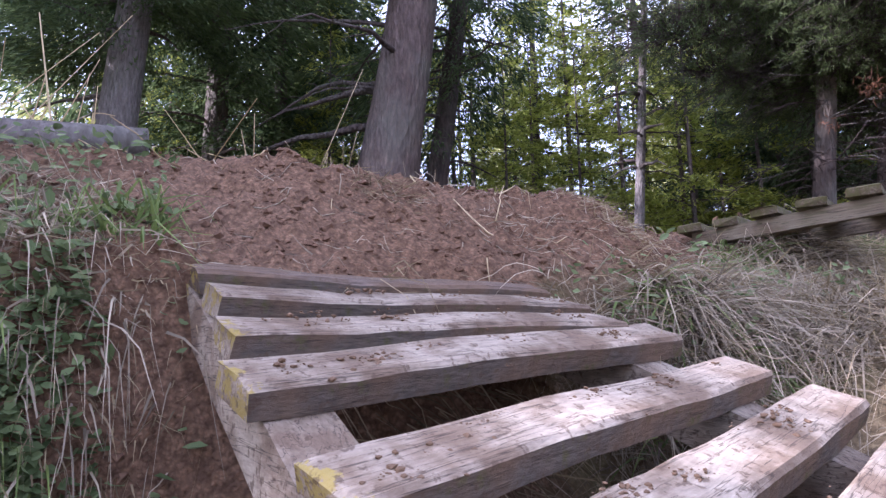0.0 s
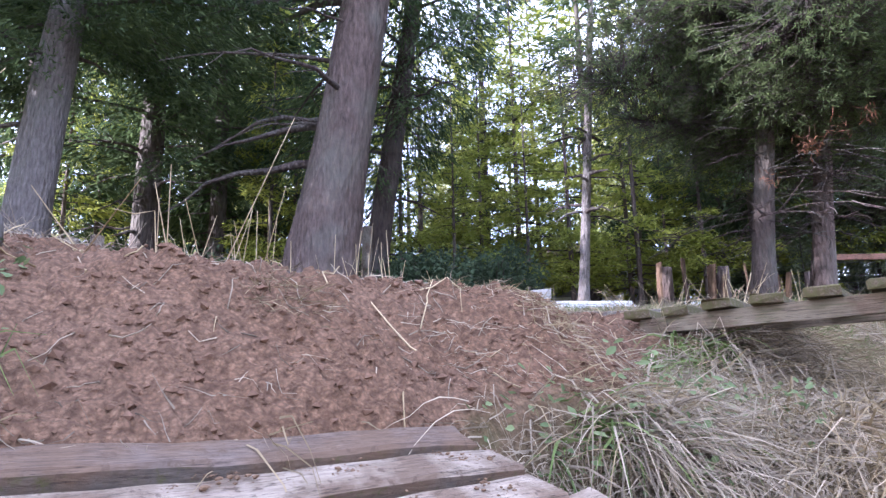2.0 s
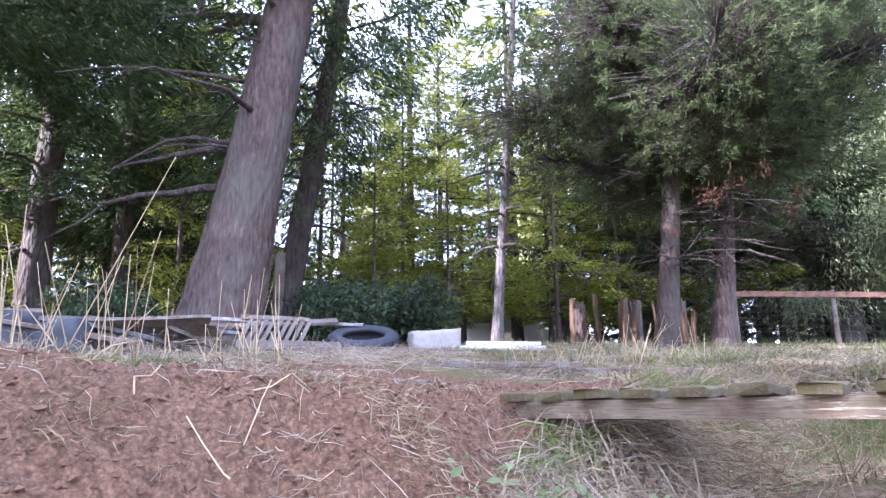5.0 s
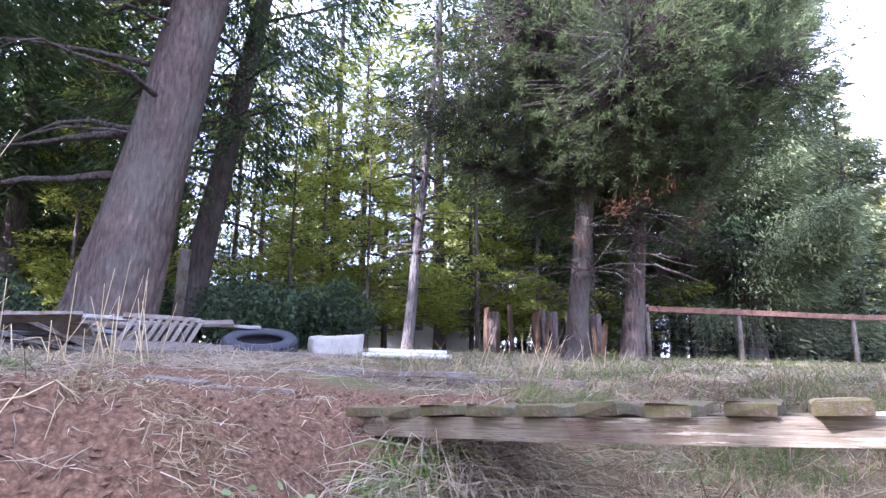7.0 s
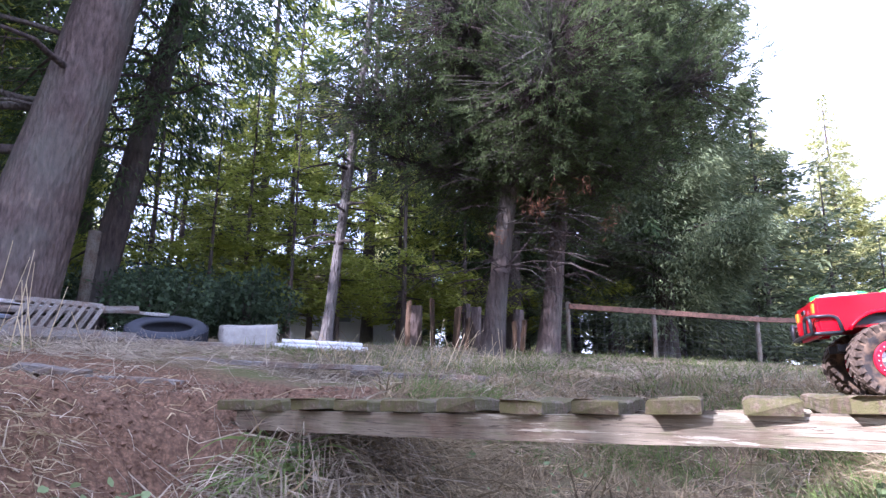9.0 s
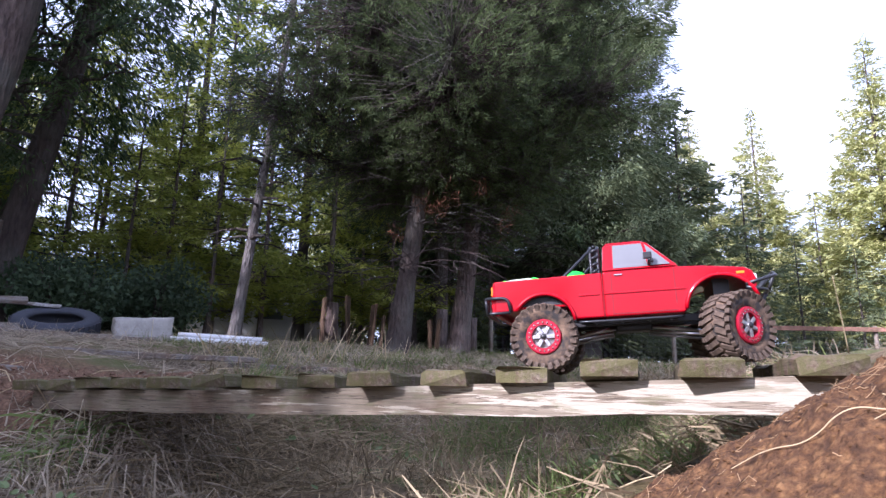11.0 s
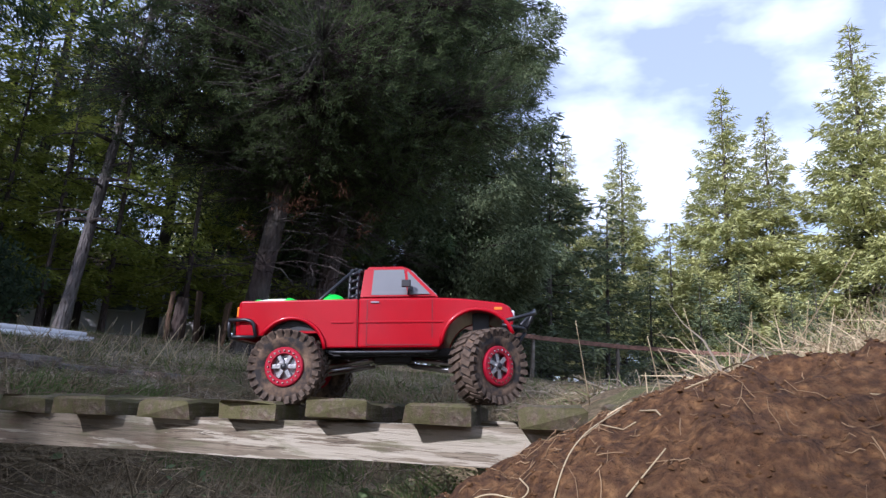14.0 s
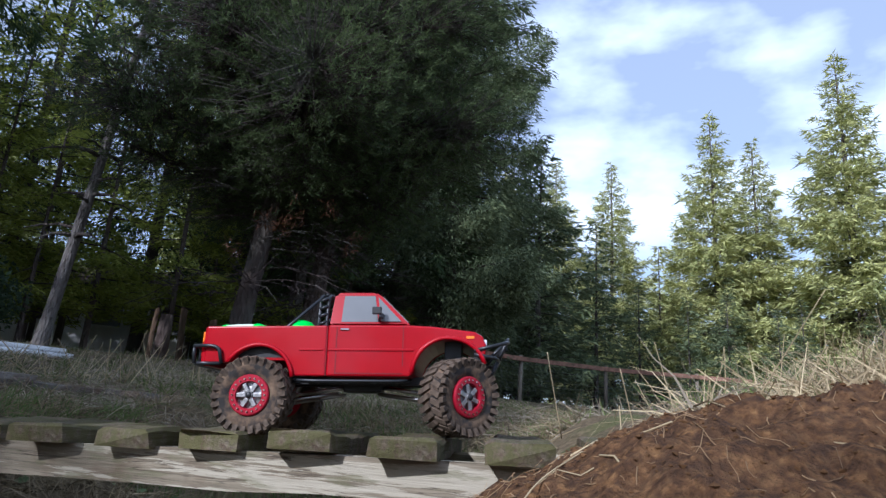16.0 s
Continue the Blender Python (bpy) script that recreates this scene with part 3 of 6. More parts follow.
rng = np.random.default_rng(77)
for x, y, s, tl in ((-11.2, 2.1, 1.0, 1.0), (-11.8, 3.3, 0.9, 1.05), (-13.1, 2.6, 1.0, 1.0), (-12.8, -1.4, 1.05, 1), (-15.5, -0.6, 1.1, 1), (-17, 1.2, 1.1, 1.0), (-13.5, 6.0, 0.95, 1.0), (-12.0, 9.5, 0.95, 1.0), (-10.5, 12.5, 1.0, 1.0), (-8.0, 14.5, 1.0, 1.0), (-6.3, 11.5, 0.8, 1.0), (-4.6, 10.4, 0.85, 1.0), (-5.2, 15.0, 1.0, 1.0), (-9.6, 17.5, 1.1, 1.0), (-3.4, 13.2, 0.85, 0.95), (-12.5, 20, 1.2, 1.0), (-7, 21, 1.15, 1.0), (-3.2, 18.0, 1.0, 0.9)):
    again(wood_a, x + rng.normal(0, 0.2), y + rng.normal(0, 0.2), rng.random() * 6.28, s * (0.9 + 0.2 * rng.random()), tl)
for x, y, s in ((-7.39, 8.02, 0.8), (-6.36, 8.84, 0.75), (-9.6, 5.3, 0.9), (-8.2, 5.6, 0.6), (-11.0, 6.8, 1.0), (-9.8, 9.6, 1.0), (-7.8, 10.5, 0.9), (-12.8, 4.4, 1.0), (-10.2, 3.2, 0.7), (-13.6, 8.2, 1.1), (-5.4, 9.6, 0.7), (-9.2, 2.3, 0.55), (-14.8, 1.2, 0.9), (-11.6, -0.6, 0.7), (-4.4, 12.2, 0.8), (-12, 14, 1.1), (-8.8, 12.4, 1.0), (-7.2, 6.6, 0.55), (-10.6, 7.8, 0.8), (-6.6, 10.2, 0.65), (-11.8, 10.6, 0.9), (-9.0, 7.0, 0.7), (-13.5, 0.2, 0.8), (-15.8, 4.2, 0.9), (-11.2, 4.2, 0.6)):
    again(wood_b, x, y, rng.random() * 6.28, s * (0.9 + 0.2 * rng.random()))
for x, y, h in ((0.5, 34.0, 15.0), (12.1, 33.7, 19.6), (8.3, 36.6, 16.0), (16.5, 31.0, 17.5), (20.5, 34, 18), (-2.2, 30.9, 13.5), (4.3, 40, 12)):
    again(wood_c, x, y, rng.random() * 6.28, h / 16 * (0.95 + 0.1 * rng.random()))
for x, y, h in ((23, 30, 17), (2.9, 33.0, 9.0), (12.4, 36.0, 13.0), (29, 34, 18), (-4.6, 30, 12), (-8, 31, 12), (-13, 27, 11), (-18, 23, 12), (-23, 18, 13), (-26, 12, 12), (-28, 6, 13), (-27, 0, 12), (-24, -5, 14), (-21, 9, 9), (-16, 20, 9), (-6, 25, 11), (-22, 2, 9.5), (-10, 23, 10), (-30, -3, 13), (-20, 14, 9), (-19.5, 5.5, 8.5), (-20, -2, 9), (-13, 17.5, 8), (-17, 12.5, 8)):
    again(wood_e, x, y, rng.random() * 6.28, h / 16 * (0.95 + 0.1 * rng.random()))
for x, y, h in ((-1.45, 18.8, 8.4), (0.5, 21.5, 6.8), (1.9, 25.5, 5.6), (3.8, 26.5, 5.2), (5.4, 27.5, 5.6), (7.0, 26.0, 4.6), (8.6, 29.5, 5.6), (11.8, 30.5, 6.5), (-2.7, 15.8, 6.5), (13.2, 27.0, 5.0), (16, 29, 6), (6.2, 33, 7.5), (-2.2, 21, 9.0), (-4.3, 15.6, 3.2), (-3.3, 15.0, 2.8), (-1.9, 16.6, 3.4), (-0.9, 16.2, 2.6)):
    again(wood_d, x, y, rng.random() * 6.28, h / 8, 1.0, 0.05, "sunlit young fir at the edge of the clearing")
for x, y, h in ((-6.2, 12.6, 3.6), (-8.4, 15.5, 4.0), (-4.7, 13.6, 3.4), (-12.6, 8.6, 3.6), (-3.4, 16.5, 4.4), (-14.6, 5.0, 3.4), (-15.2, 2.0, 3.6), (-7.2, 18.0, 4.4), (-12.2, 16.0, 4.4), (-16.4, 9.5, 4.2), (-17.0, -2.4, 4.0), (-13.6, -2.6, 3.2), (-5.5, 17.0, 4.0), (-4.2, 11.0, 2.2), (-11.4, 5.2, 2.6)):
    again(wood_d, x, y, rng.random() * 6.28, h / 8, 1.0, 0.05, "dark young fir in the undergrowth of the wood")
for x, y in ((-9.5, 15.2), (-7.5, 14.1), (-8.1, 17.1), (-11.2, 15.7), (-7.1, 15.8), (-15.2, 13.3), (-15.1, 9.8), (-14.3, 15.2), (-15.0, 11.4)):
    again(wood_d, x, y, rng.random() * 6.28, 0.55 + 0.25 * rng.random(), 1.0, 0.05, "dark young fir in the undergrowth of the wood")
# unseen firs added behind the camera, whose shade falls over the dirt bank
for x, y, s in ((-3.6, -10.3, 0.78), (-3.9, -12.0, 0.82), (-4.8, -10.8, 0.84), (-5.7, -12.2, 0.85), (-6.4, -9.5, 0.98), (-7.0, -13.0, 0.9), (-9.7, -10.5, 0.95), (-7.9, -11.5, 1.0), (-3.1, -10.4, 0.72), (-3.0, -8.8, 0.6), (-8.7, -7.4, 0.9), (-10.3, -8.0, 0.95)):
    again(wood_e, x, y, rng.random() * 6.28, s * 0.95, 0.80, 0.05, "tall dense unseen fir added for its shade")

# one more unseen fir, added to shade the right of the mound
again(wood_e, -0.28, -9.6, 1.1, 0.47, 1.0, 0.05, "tall dense unseen fir added for its shade")
# unseen firs added far behind the camera, closing the field and dimming reflections
for k in range(12):
    a_ = radians(-165 + 17.0 * k)
    d_ = 33 + 5 * rng.random()
    again(wood_e, d_ * math.cos(a_), d_ * math.sin(a_), rng.random() * 6.28, 0.8 + 0.15 * rng.random(), 1.0, 0.05, "distant unseen fir added to dim the horizon")

# low evergreen shrubs at the foot of the wood
def shrub(label, seed, n, size, leaf):
    r = np.random.default_rng(seed)
    root = new("shrub")
    tagged(root, label, "shrub", group="shrubs under the trees")
    stems = []
    for k in range(12):
        a, L = r.random() * 6.28, size * (0.5 + 0.6 * r.random())
        s = np.linspace(0, 1, 5)
        stems.append((np.stack([np.cos(a) * s * L * 0.5, np.sin(a) * s * L * 0.5, s * L], 1) + r.normal(0, 0.02, (5, 3)), np.linspace(0.012, 0.003, 5)))
    lv, lf = tubes(stems, 5)
    tagged(mesh_ob("branchwork", lv, lf, M_bark_dark, root), kind="stuff")
    p = unit(r.normal(0, 1, (n, 3))) * (r.random(n) ** 0.4)[:, None] * size * np.array([0.75, 0.75, 0.55])
    p[:, 2] += size * 0.55
    lump = 1 + 0.35 * vnoise(p[:, 0] * 4 / size, p[:, 1] * 4 / size + p[:, 2] * 3 / size, seed)
    p *= lump[:, None]
    v, f = sprays(p, unit(r.normal(0, 1, (n, 3)) + np.array([0, 0, -0.2])), unit(r.normal(0, 0.6, (n, 3)) + np.array([0, 0, 1.0])), 0.05 + 0.05 * r.random(n), 0.03 + 0.025 * r.random(n))
    tagged(mesh_ob("leaves", v, f, leaf, root, smooth=False), kind="stuff")
    return root


bush = put(shrub("dark evergreen shrub at the foot of the firs", 3, 3200, 0.85, M_shrub), -6.6, 3.6)
for x, y, s in ((-5.6, 3.2, 0.9), (-5.9, 4.6, 1.1), (-6.9, 5.2, 1.0), (-7.8, 4.6, 1.2), (-8.3, 1.0, 1.1), (-9.0, 3.4, 1.2), (-9.0, -0.4, 0.9), (-6.4, 0.6, 0.7), (-9.6, 6.3, 1.1), (-10.5, 5, 1.3), (-7.6, 2.4, 1.0)):
    again(bush, x, y, rng.random() * 6.28, s)

# ---- the two plank bridges ----
def plank_mesh(name, L, w, h, seed, material):
    """A weathered sawn board along x: worn edges, slight cup and a rough end."""
    r = np.random.default_rng(seed)
    n = 14
    xs = np.linspace(-L / 2, L / 2, n)
    prof = np.array([(-0.5, -0.5), (0.5, -0.5), (0.5, 0.34), (0.42, 0.5), (0.0, 0.47), (-0.42, 0.5), (-0.5, 0.34)])
    v = []
    for i, x in enumerate(xs):
        k = prof * np.array([w, h]) * (1 - 0.02 * r.random((7, 1)))
        k = k + r.normal(0, 0.0009, k.shape)
        end = 0.004 * r.normal(0, 1, 7) if i in (0, n - 1) else 0
        v.append(np.stack([x + np.zeros(7) + end, k[:, 0], k[:, 1] + 0.003 * np.sin(i * 0.6 + seed)], 1))
    v = np.concatenate(v)
    f = []
    for i in range(n - 1):
        for j in range(7):
            q = (j + 1) % 7
            f.append([i * 7 + j, i * 7 + q, (i + 1) * 7 + q, (i + 1) * 7 + j])
    f = [g[::-1] for g in f]
    f += [[j for j in range(7)], [(n - 1) * 7 + j for j in range(6, -1, -1)]]
    me = bpy.data.meshes.new(name)
    me.from_pydata(v.tolist(), [], f)
    bmn = bmesh.new()
    bmn.from_mesh(me)
    bmesh.ops.recalc_face_normals(bmn, faces=bmn.faces)
    bmn.to_mesh(me)
    bmn.free()
    me.materials.append(material)
    return me


def beam_ob(name, fn, x0, x1, w, h, material, parent, label):
    """A beam that follows the bridge's sag: fn(s) gives the middle of its top."""
    n = 16
    v, f = [], []
    r = np.random.default_rng(len(name) + int(100 * h))
    for i in range(n):
        s = x0 + (x1 - x0) * i / (n - 1)
        c = np.array(fn(s))
        for dy, dz in ((-0.5, 0), (0.5, 0), (0.5, -1), (-0.5, -1)):
            v.append(c + np.array([0, dy * w, dz * h]) + r.normal(0, 0.0012, 3))
    for i in range(n - 1):
        for j in range(4):
            k = (j + 1) % 4
            f.append([i * 4 + j, (i + 1) * 4 + j, (i + 1) * 4 + k, i * 4 + k])
    f += [[3, 2, 1, 0], [(n - 1) * 4 + j for j in range(4)]]
    ob = mesh_ob(name, np.array(v), f, material, parent, label, smooth=False)
    return ob


def sag(x):
    return 0.012 * x + 0.007 * x * x


bridge_2 = new("plank_bridge")
tagged(bridge_2, "rough timber bridge of mossy boards on paint-worn beams", "bridge", group="plank bridges")
beam_ob("beam", lambda s: (s, 0.045, sag(s) - 0.029), -0.10, 1.98, 0.036, 0.053, M_beam, bridge_2, "beam with flaking white and green paint")
beam_ob("beam", lambda s: (s - 0.08, 0.34, sag(s) - 0.029), -0.10, 1.98, 0.036, 0.053, M_beam, bridge_2, "beam with flaking white and green paint")
rng = np.random.default_rng(9)
deck = [plank_mesh("board", 0.43, 0.089, 0.028, k, M_plank) for k in range(4)]
SKEW = radians(12.7)
for k in range(-1, 14):
    x = 0.151 * k + (0.02 if k < 0 else 0)
    c = Vector((x + 0.0445, rng.normal(0, 0.010), sag(x) - 0.014))
    ob = new("board", deck[k % 4])
    ob.parent = bridge_2
    turn = SKEW + rng.normal(0, 0.03) + (-0.10 if k == 8 else 0)
    ob.matrix_basis = Matrix.LocRotScale(c + Vector((-math.sin(turn) * 0.215, math.cos(turn) * 0.215, 0)), Euler((rng.normal(0, 0.02), rng.normal(0, 0.01), turn + math.pi / 2)), None)

bridge_1 = new("plank_bridge")
tagged(bridge_1, "muddy ramp bridge of grey weathered boards over the trench", "bridge", group="plank bridges")


def ramp_z(x):
    return -0.282 - 0.43 * (x - 0.25) + 0.12 * max(x - 0.95, 0) ** 2


beam_ob("beam", lambda s: (s, -1.735, ramp_z(s) - 0.042), 0.22, 1.75, 0.085, 0.09, M_board, bridge_1, "grey sawn side beam")
beam_ob("beam", lambda s: (s, -1.10 + 0.16 * (s - 0.3), ramp_z(s) - 0.042), 0.22, 1.75, 0.085, 0.09, M_board, bridge_1, "grey sawn side beam")
LEFT_X = [0.265, 0.37, 0.50, 0.63, 0.825, 0.99, 1.13, 1.29, 1.45]
LEFT_Y = [-1.775, -1.772, -1.782, -1.80, -1.77, -1.775, -1.77, -1.775, -1.775]
RIGHT_X = [0.30, 0.38, 0.458, 0.52, 0.673, 0.788, 0.925, 1.07, 1.22]
RIGHT_Y = [-1.08, -1.05, -1.03, -0.957, -0.93, -0.865, -0.90, -0.90, -0.92]
TILT = math.atan(0.43)
for k in range(9):
    a_ = Vector((LEFT_X[k], LEFT_Y[k], ramp_z(LEFT_X[k]) - 0.019))
    b_ = Vector((RIGHT_X[k], RIGHT_Y[k], ramp_z(RIGHT_X[k]) - 0.019))
    d = b_ - a_
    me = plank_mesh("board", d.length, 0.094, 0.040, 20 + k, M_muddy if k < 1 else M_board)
    # the board's sides take the darker colour that holds their shade
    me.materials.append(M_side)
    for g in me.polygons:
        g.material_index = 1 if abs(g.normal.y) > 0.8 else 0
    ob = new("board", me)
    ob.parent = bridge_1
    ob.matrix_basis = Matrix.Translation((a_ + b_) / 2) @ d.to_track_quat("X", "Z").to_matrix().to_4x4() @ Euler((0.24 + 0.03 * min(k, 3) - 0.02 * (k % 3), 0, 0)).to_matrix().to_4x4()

# ---- fence across the field ----
fence = new("fence")
tagged(fence, "field fence of grey posts, a reddish top rail and wire mesh", "fence")
posts = [(-3.3, 9.9), (-2.12, 11.3), (-0.60, 13.4), (1.15, 15.1), (3.3, 16.5), (5.6, 17.6), (8.0, 18.5), (10.5, 19.2)]
tops = []
for x, y in posts:
    z = float(ground_z(x, y, False))
    v, f = tube([(x, y, z - 0.3), (x, y, z + 0.5), (x, y, z + 1.02)], 0.045, 8)
    mesh_ob("post", v, f, M_post, fence)
    tops.append(Vector((x, y, z + 0.93)))
for p, q in zip(tops, tops[1:]):
    d = q - p
    bmr = box_bm(d.length, 0.04, 0.10, 0.006)
    rail = part("rail", bmr, M_rail, fence)
    rail.matrix_basis = Matrix.Translation((p + q) / 2 + Vector((0.05, -0.06, 0))) @ d.to_track_quat("X", "Z").to_matrix().to_4x4()
M_wire = simple("galvanised_wire", (0.22, 0.225, 0.225), 0.45, 0.8, rel=0)
for p, q in zip(tops, tops[1:]):
    wires = []
    for k in range(8):
        dz = Vector((0, 0, -0.08 - 0.115 * k))
        wires.append(([tuple(p + dz), tuple((p + q) / 2 + dz), tuple(q + dz)], 0.0018))
    n = int((q - p).length / 0.16)
    for k in range(n):
        a_ = p + (q - p) * ((k + 0.5) / n)
        wires.append(([tuple(a_ + Vector((0, 0, -0.06))), tuple(a_ + Vector((0, 0, -0.9)))], 0.0015))
    v, f = tubes(wires, 4)
    mesh_ob("wire_mesh", v, f, M_wire, fence, "thin galvanised wire mesh", smooth=False)

# ---- the model truck ----
M_red = simple("red_paint", (0.35, 0.0004, 0.007), 0.30, 0.0, 0.10, 30, 0.15, rel=0.03)
M_red.node_tree.nodes["Principled BSDF"].inputs["Coat Weight"].default_value = 0.3
M_red.node_tree.nodes["Principled BSDF"].inputs["Coat Roughness"].default_value = 0.06
M_black = simple("black_plastic", (0.018, 0.018, 0.020), 0.45, 0, 0.2, 80)
M_tube = simple("black_tube_steel", (0.03, 0.032, 0.036), 0.35, 0.3, 0.2, 80)
M_glass = simple("tinted_window", (0.17, 0.175, 0.18), 0.05, 0, 0.15, 12, 0.8, rel=0)
M_chrome = simple("chrome", (0.50, 0.50, 0.51), 0.18, 1.0, 0.05, 30, rel=0)
M_rimred = simple("red_rim_ring", (0.36, 0.008, 0.025), 0.35, 0.2, 0.1, 80)
M_disc = simple("dull_chrome", (0.50, 0.49, 0.49), 0.34, 0.8, 0.4, 160, rel=0.1)
M_seam = simple("shadowed_red_seam", (0.16, 0.004, 0.006), 0.5, 0, 0.1, 60, rel=0)
M_lamp_r = simple("red_lamp", (0.45, 0.01, 0.01), 0.15, 0, 0.1, 60, rel=0)
M_lamp_o = simple("orange_lamp", (0.85, 0.22, 0.02), 0.15, 0, 0.1, 60, rel=0)
M_lamp_w = simple("clear_lamp", (0.8, 0.82, 0.85), 0.12, 0, 0.1, 60, rel=0)
M_steel = simple("bare_metal", (0.5, 0.5, 0.5), 0.3, 1.0, 0.2, 60)
M_lime = simple("bright_green_plastic", (0.03, 0.72, 0.06), 0.35, 0, 0.08, 40)
M_cream = simple("pale_green_white_plastic", (0.72, 0.80, 0.66), 0.4, 0, 0.06, 30)
M_orange = simple("orange_plastic", (0.9, 0.25, 0.02), 0.4, 0, 0.08, 40)


def tyre_mat():
    m, t, b = mat("muddy_rubber", 0.9, 0, 0.2)
    v = coords(t)
    n = noise_tex(t, v, 38, 6, 0.6)
    c = ramp(t, n, [(0.42, (0.030, 0.027, 0.025)), (0.55, (0.10, 0.068, 0.045)), (0.7, (0.19, 0.13, 0.085))])
    t.links.new(c, b.inputs["Base Color"])
    bump(t, b, n, 0.5, 0.003)
    return m


M_tyre = tyre_mat()
M_lug = simple("muddy_lug_rubber", (0.135, 0.098, 0.070), 0.85, 0, 0.55, 90, 0.25, rel=0.4)


def lathe(profile, sides=40, axis_y=True):
    """Turns (radius, along) pairs about the y axis."""
    p = np.array(profile, float)
    n = len(p)
    ang = np.linspace(0, 2 * np.pi, sides, endpoint=False)
    v = np.stack([p[None, :, 0] * np.cos(ang)[:, None], np.broadcast_to(p[:, 1], (sides, n)), p[None, :, 0] * np.sin(ang)[:, None]], -1).reshape(-1, 3)
    f = []
    for i in range(sides):
        k = (i + 1) % sides
        for j in range(n - 1):
            f.append([i * n + j, k * n + j, k * n + j + 1, i * n + j + 1])
    return v, f


def boxes_mesh(name, items, material, parent, label="", bevel=0.001):
    bm = bmesh.new()
    for size, at, rot in items:
        box_bm(*size, bevel, at, bm, rot)
    return part(name, bm, material, parent, label)


def tubes_part(name, lines, rad, material, parent, label="", sides=8):
    v, f = tubes([(p, rad) for p in lines], sides)
    return mesh_ob(name, v, f, material, parent, label)


def bent(points, steps=5, r=0.35):
    """A polyline with rounded corners."""
    pts = [np.array(p, float) for p in points]
    out = [pts[0]]
    for a_, b_, c_ in zip(pts, pts[1:], pts[2:]):
        p0, p1 = b_ + (a_ - b_) * r, b_ + (c_ - b_) * r
        for s in np.linspace(0, 1, steps):
            out.append((1 - s) ** 2 * p0 + 2 * s * (1 - s) * b_ + s * s * p1)
    out.append(pts[-1])
    return out


TYRE_R, TYRE_W = 0.062, 0.054


def make_wheel(truck_root):
    """A lugged mud tyre on a chrome wheel with a bolted red ring; its face looks along -y."""
    w = new("wheel")
    w.parent = truck_root
    R, W = TYRE_R, TYRE_W
    prof = [(0.030, -W * 0.36), (0.036, -W * 0.46), (0.048, -W * 0.52), (R * 0.90, -W * 0.49), (R * 0.955, -W * 0.40), (R * 0.965, 0), (R * 0.955, W * 0.40), (R * 0.90, W * 0.49), (0.048, W * 0.52), (0.036, W * 0.46), (0.030, W * 0.36)]
    v, f = lathe(prof, 44)
    bm = bmesh.new()
    me = bpy.data.meshes.new("t")
    me.from_pydata(v.tolist(), [], f)
    bm.from_mesh(me)
    bpy.data.meshes.remove(me)
    part("tyre", bm, M_tyre, w, "mud-caked black lugged tyre", smooth=True)
    n = 26
    for side in (-1, 1):
        b2 = box_bm(0.0085, W * 0.42, 0.008, 0.0)
        bmesh.ops.transform(b2, matrix=Matrix.Translation((0.0, side * W * 0.25, R * 0.965)) @ Matrix.Rotation(side * 0.4, 4, "Z"), verts=b2.verts)
        b3 = box_bm(0.0080, 0.0075, 0.016, 0.0)
        bmesh.ops.transform(b3, matrix=Matrix.Translation((side * -0.0045, side * W * 0.485, R * 0.90)) @ Matrix.Rotation(side * -0.4, 4, "X"), verts=b3.verts)
        join_bm(b2, b3)
        lug = part("lug", b2, M_lug, w, "mud-smeared tread lug")
        for k in range(n):
            o = lug if k == 0 else new("lug", lug.data)
            o.parent = w
            o.matrix_basis = Matrix.Rotation(-2 * math.pi * (k + (0.5 if side > 0 else 0)) / n, 4, "Y")
    v, f = lathe([(0.0335, -W * 0.30), (0.0335, -W * 0.50), (0.0315, -W * 0.53), (0.0225, -W * 0.53), (0.0215, -W * 0.44), (0.0215, W * 0.40), (0.0335, W * 0.46)], 36)
    mesh_ob("rim_ring", v, f, M_rimred, w, "anodised red beadlock ring", smooth=False)
    bm = bmesh.new()
    bmesh.ops.create_cone(bm, segments=6, radius1=0.0016, radius2=0.0016, depth=0.004, cap_ends=True)
    bolt = part("bolt", bm, M_chrome, w, "small bright bolt")
    for k in range(20):
        a = 2 * math.pi * k / 20
        o = bolt if k == 0 else new("bolt", bolt.data)
        o.parent = w
        o.matrix_basis = Matrix.Translation((0.0272 * math.cos(a), -W * 0.535, 0.0272 * math.sin(a))) @ Matrix.Rotation(math.pi / 2, 4, "X")
    bm = bmesh.new()
    spoke = part("spoke", box_bm(0.015, 0.006, 0.0075, 0.001, (0.0138, 0, 0)), M_disc, w, "bright chrome spoke")
    for k in range(6):
        o = spoke if k == 0 else new("spoke", spoke.data)
        o.parent = w
        o.matrix_basis = Matrix.Translation((0, -W * 0.43, 0)) @ Matrix.Rotation(2 * math.pi * k / 6, 4, "Y")
    v, f = lathe([(0.0001, -W * 0.52), (0.006, -W * 0.52), (0.0075, -W * 0.42), (0.010, -W * 0.36), (0.0245, -W * 0.33), (0.0245, -W * 0.2)], 24)
    me = bpy.data.meshes.new("t")
    me.from_pydata(v.tolist(), [], f)
    bm.from_mesh(me)
    bpy.data.meshes.remove(me)
    part("wheel_disc", bm, M_disc, w, "dull chrome wheel disc")
    v, f = lathe([(0.0001, -W * 0.56), (0.0045, -W * 0.56), (0.0060, -W * 0.50), (0.0060, -W * 0.40)], 12)
    mesh_ob("hub_cap", v, f, M_black, w, "dark hub cap")
    return w


def arch(cx, cz, r, a0, a1, n=12):
    return [(cx + r * math.cos(t), cz + r * math.sin(t)) for t in np.linspace(a0, a1, n)]


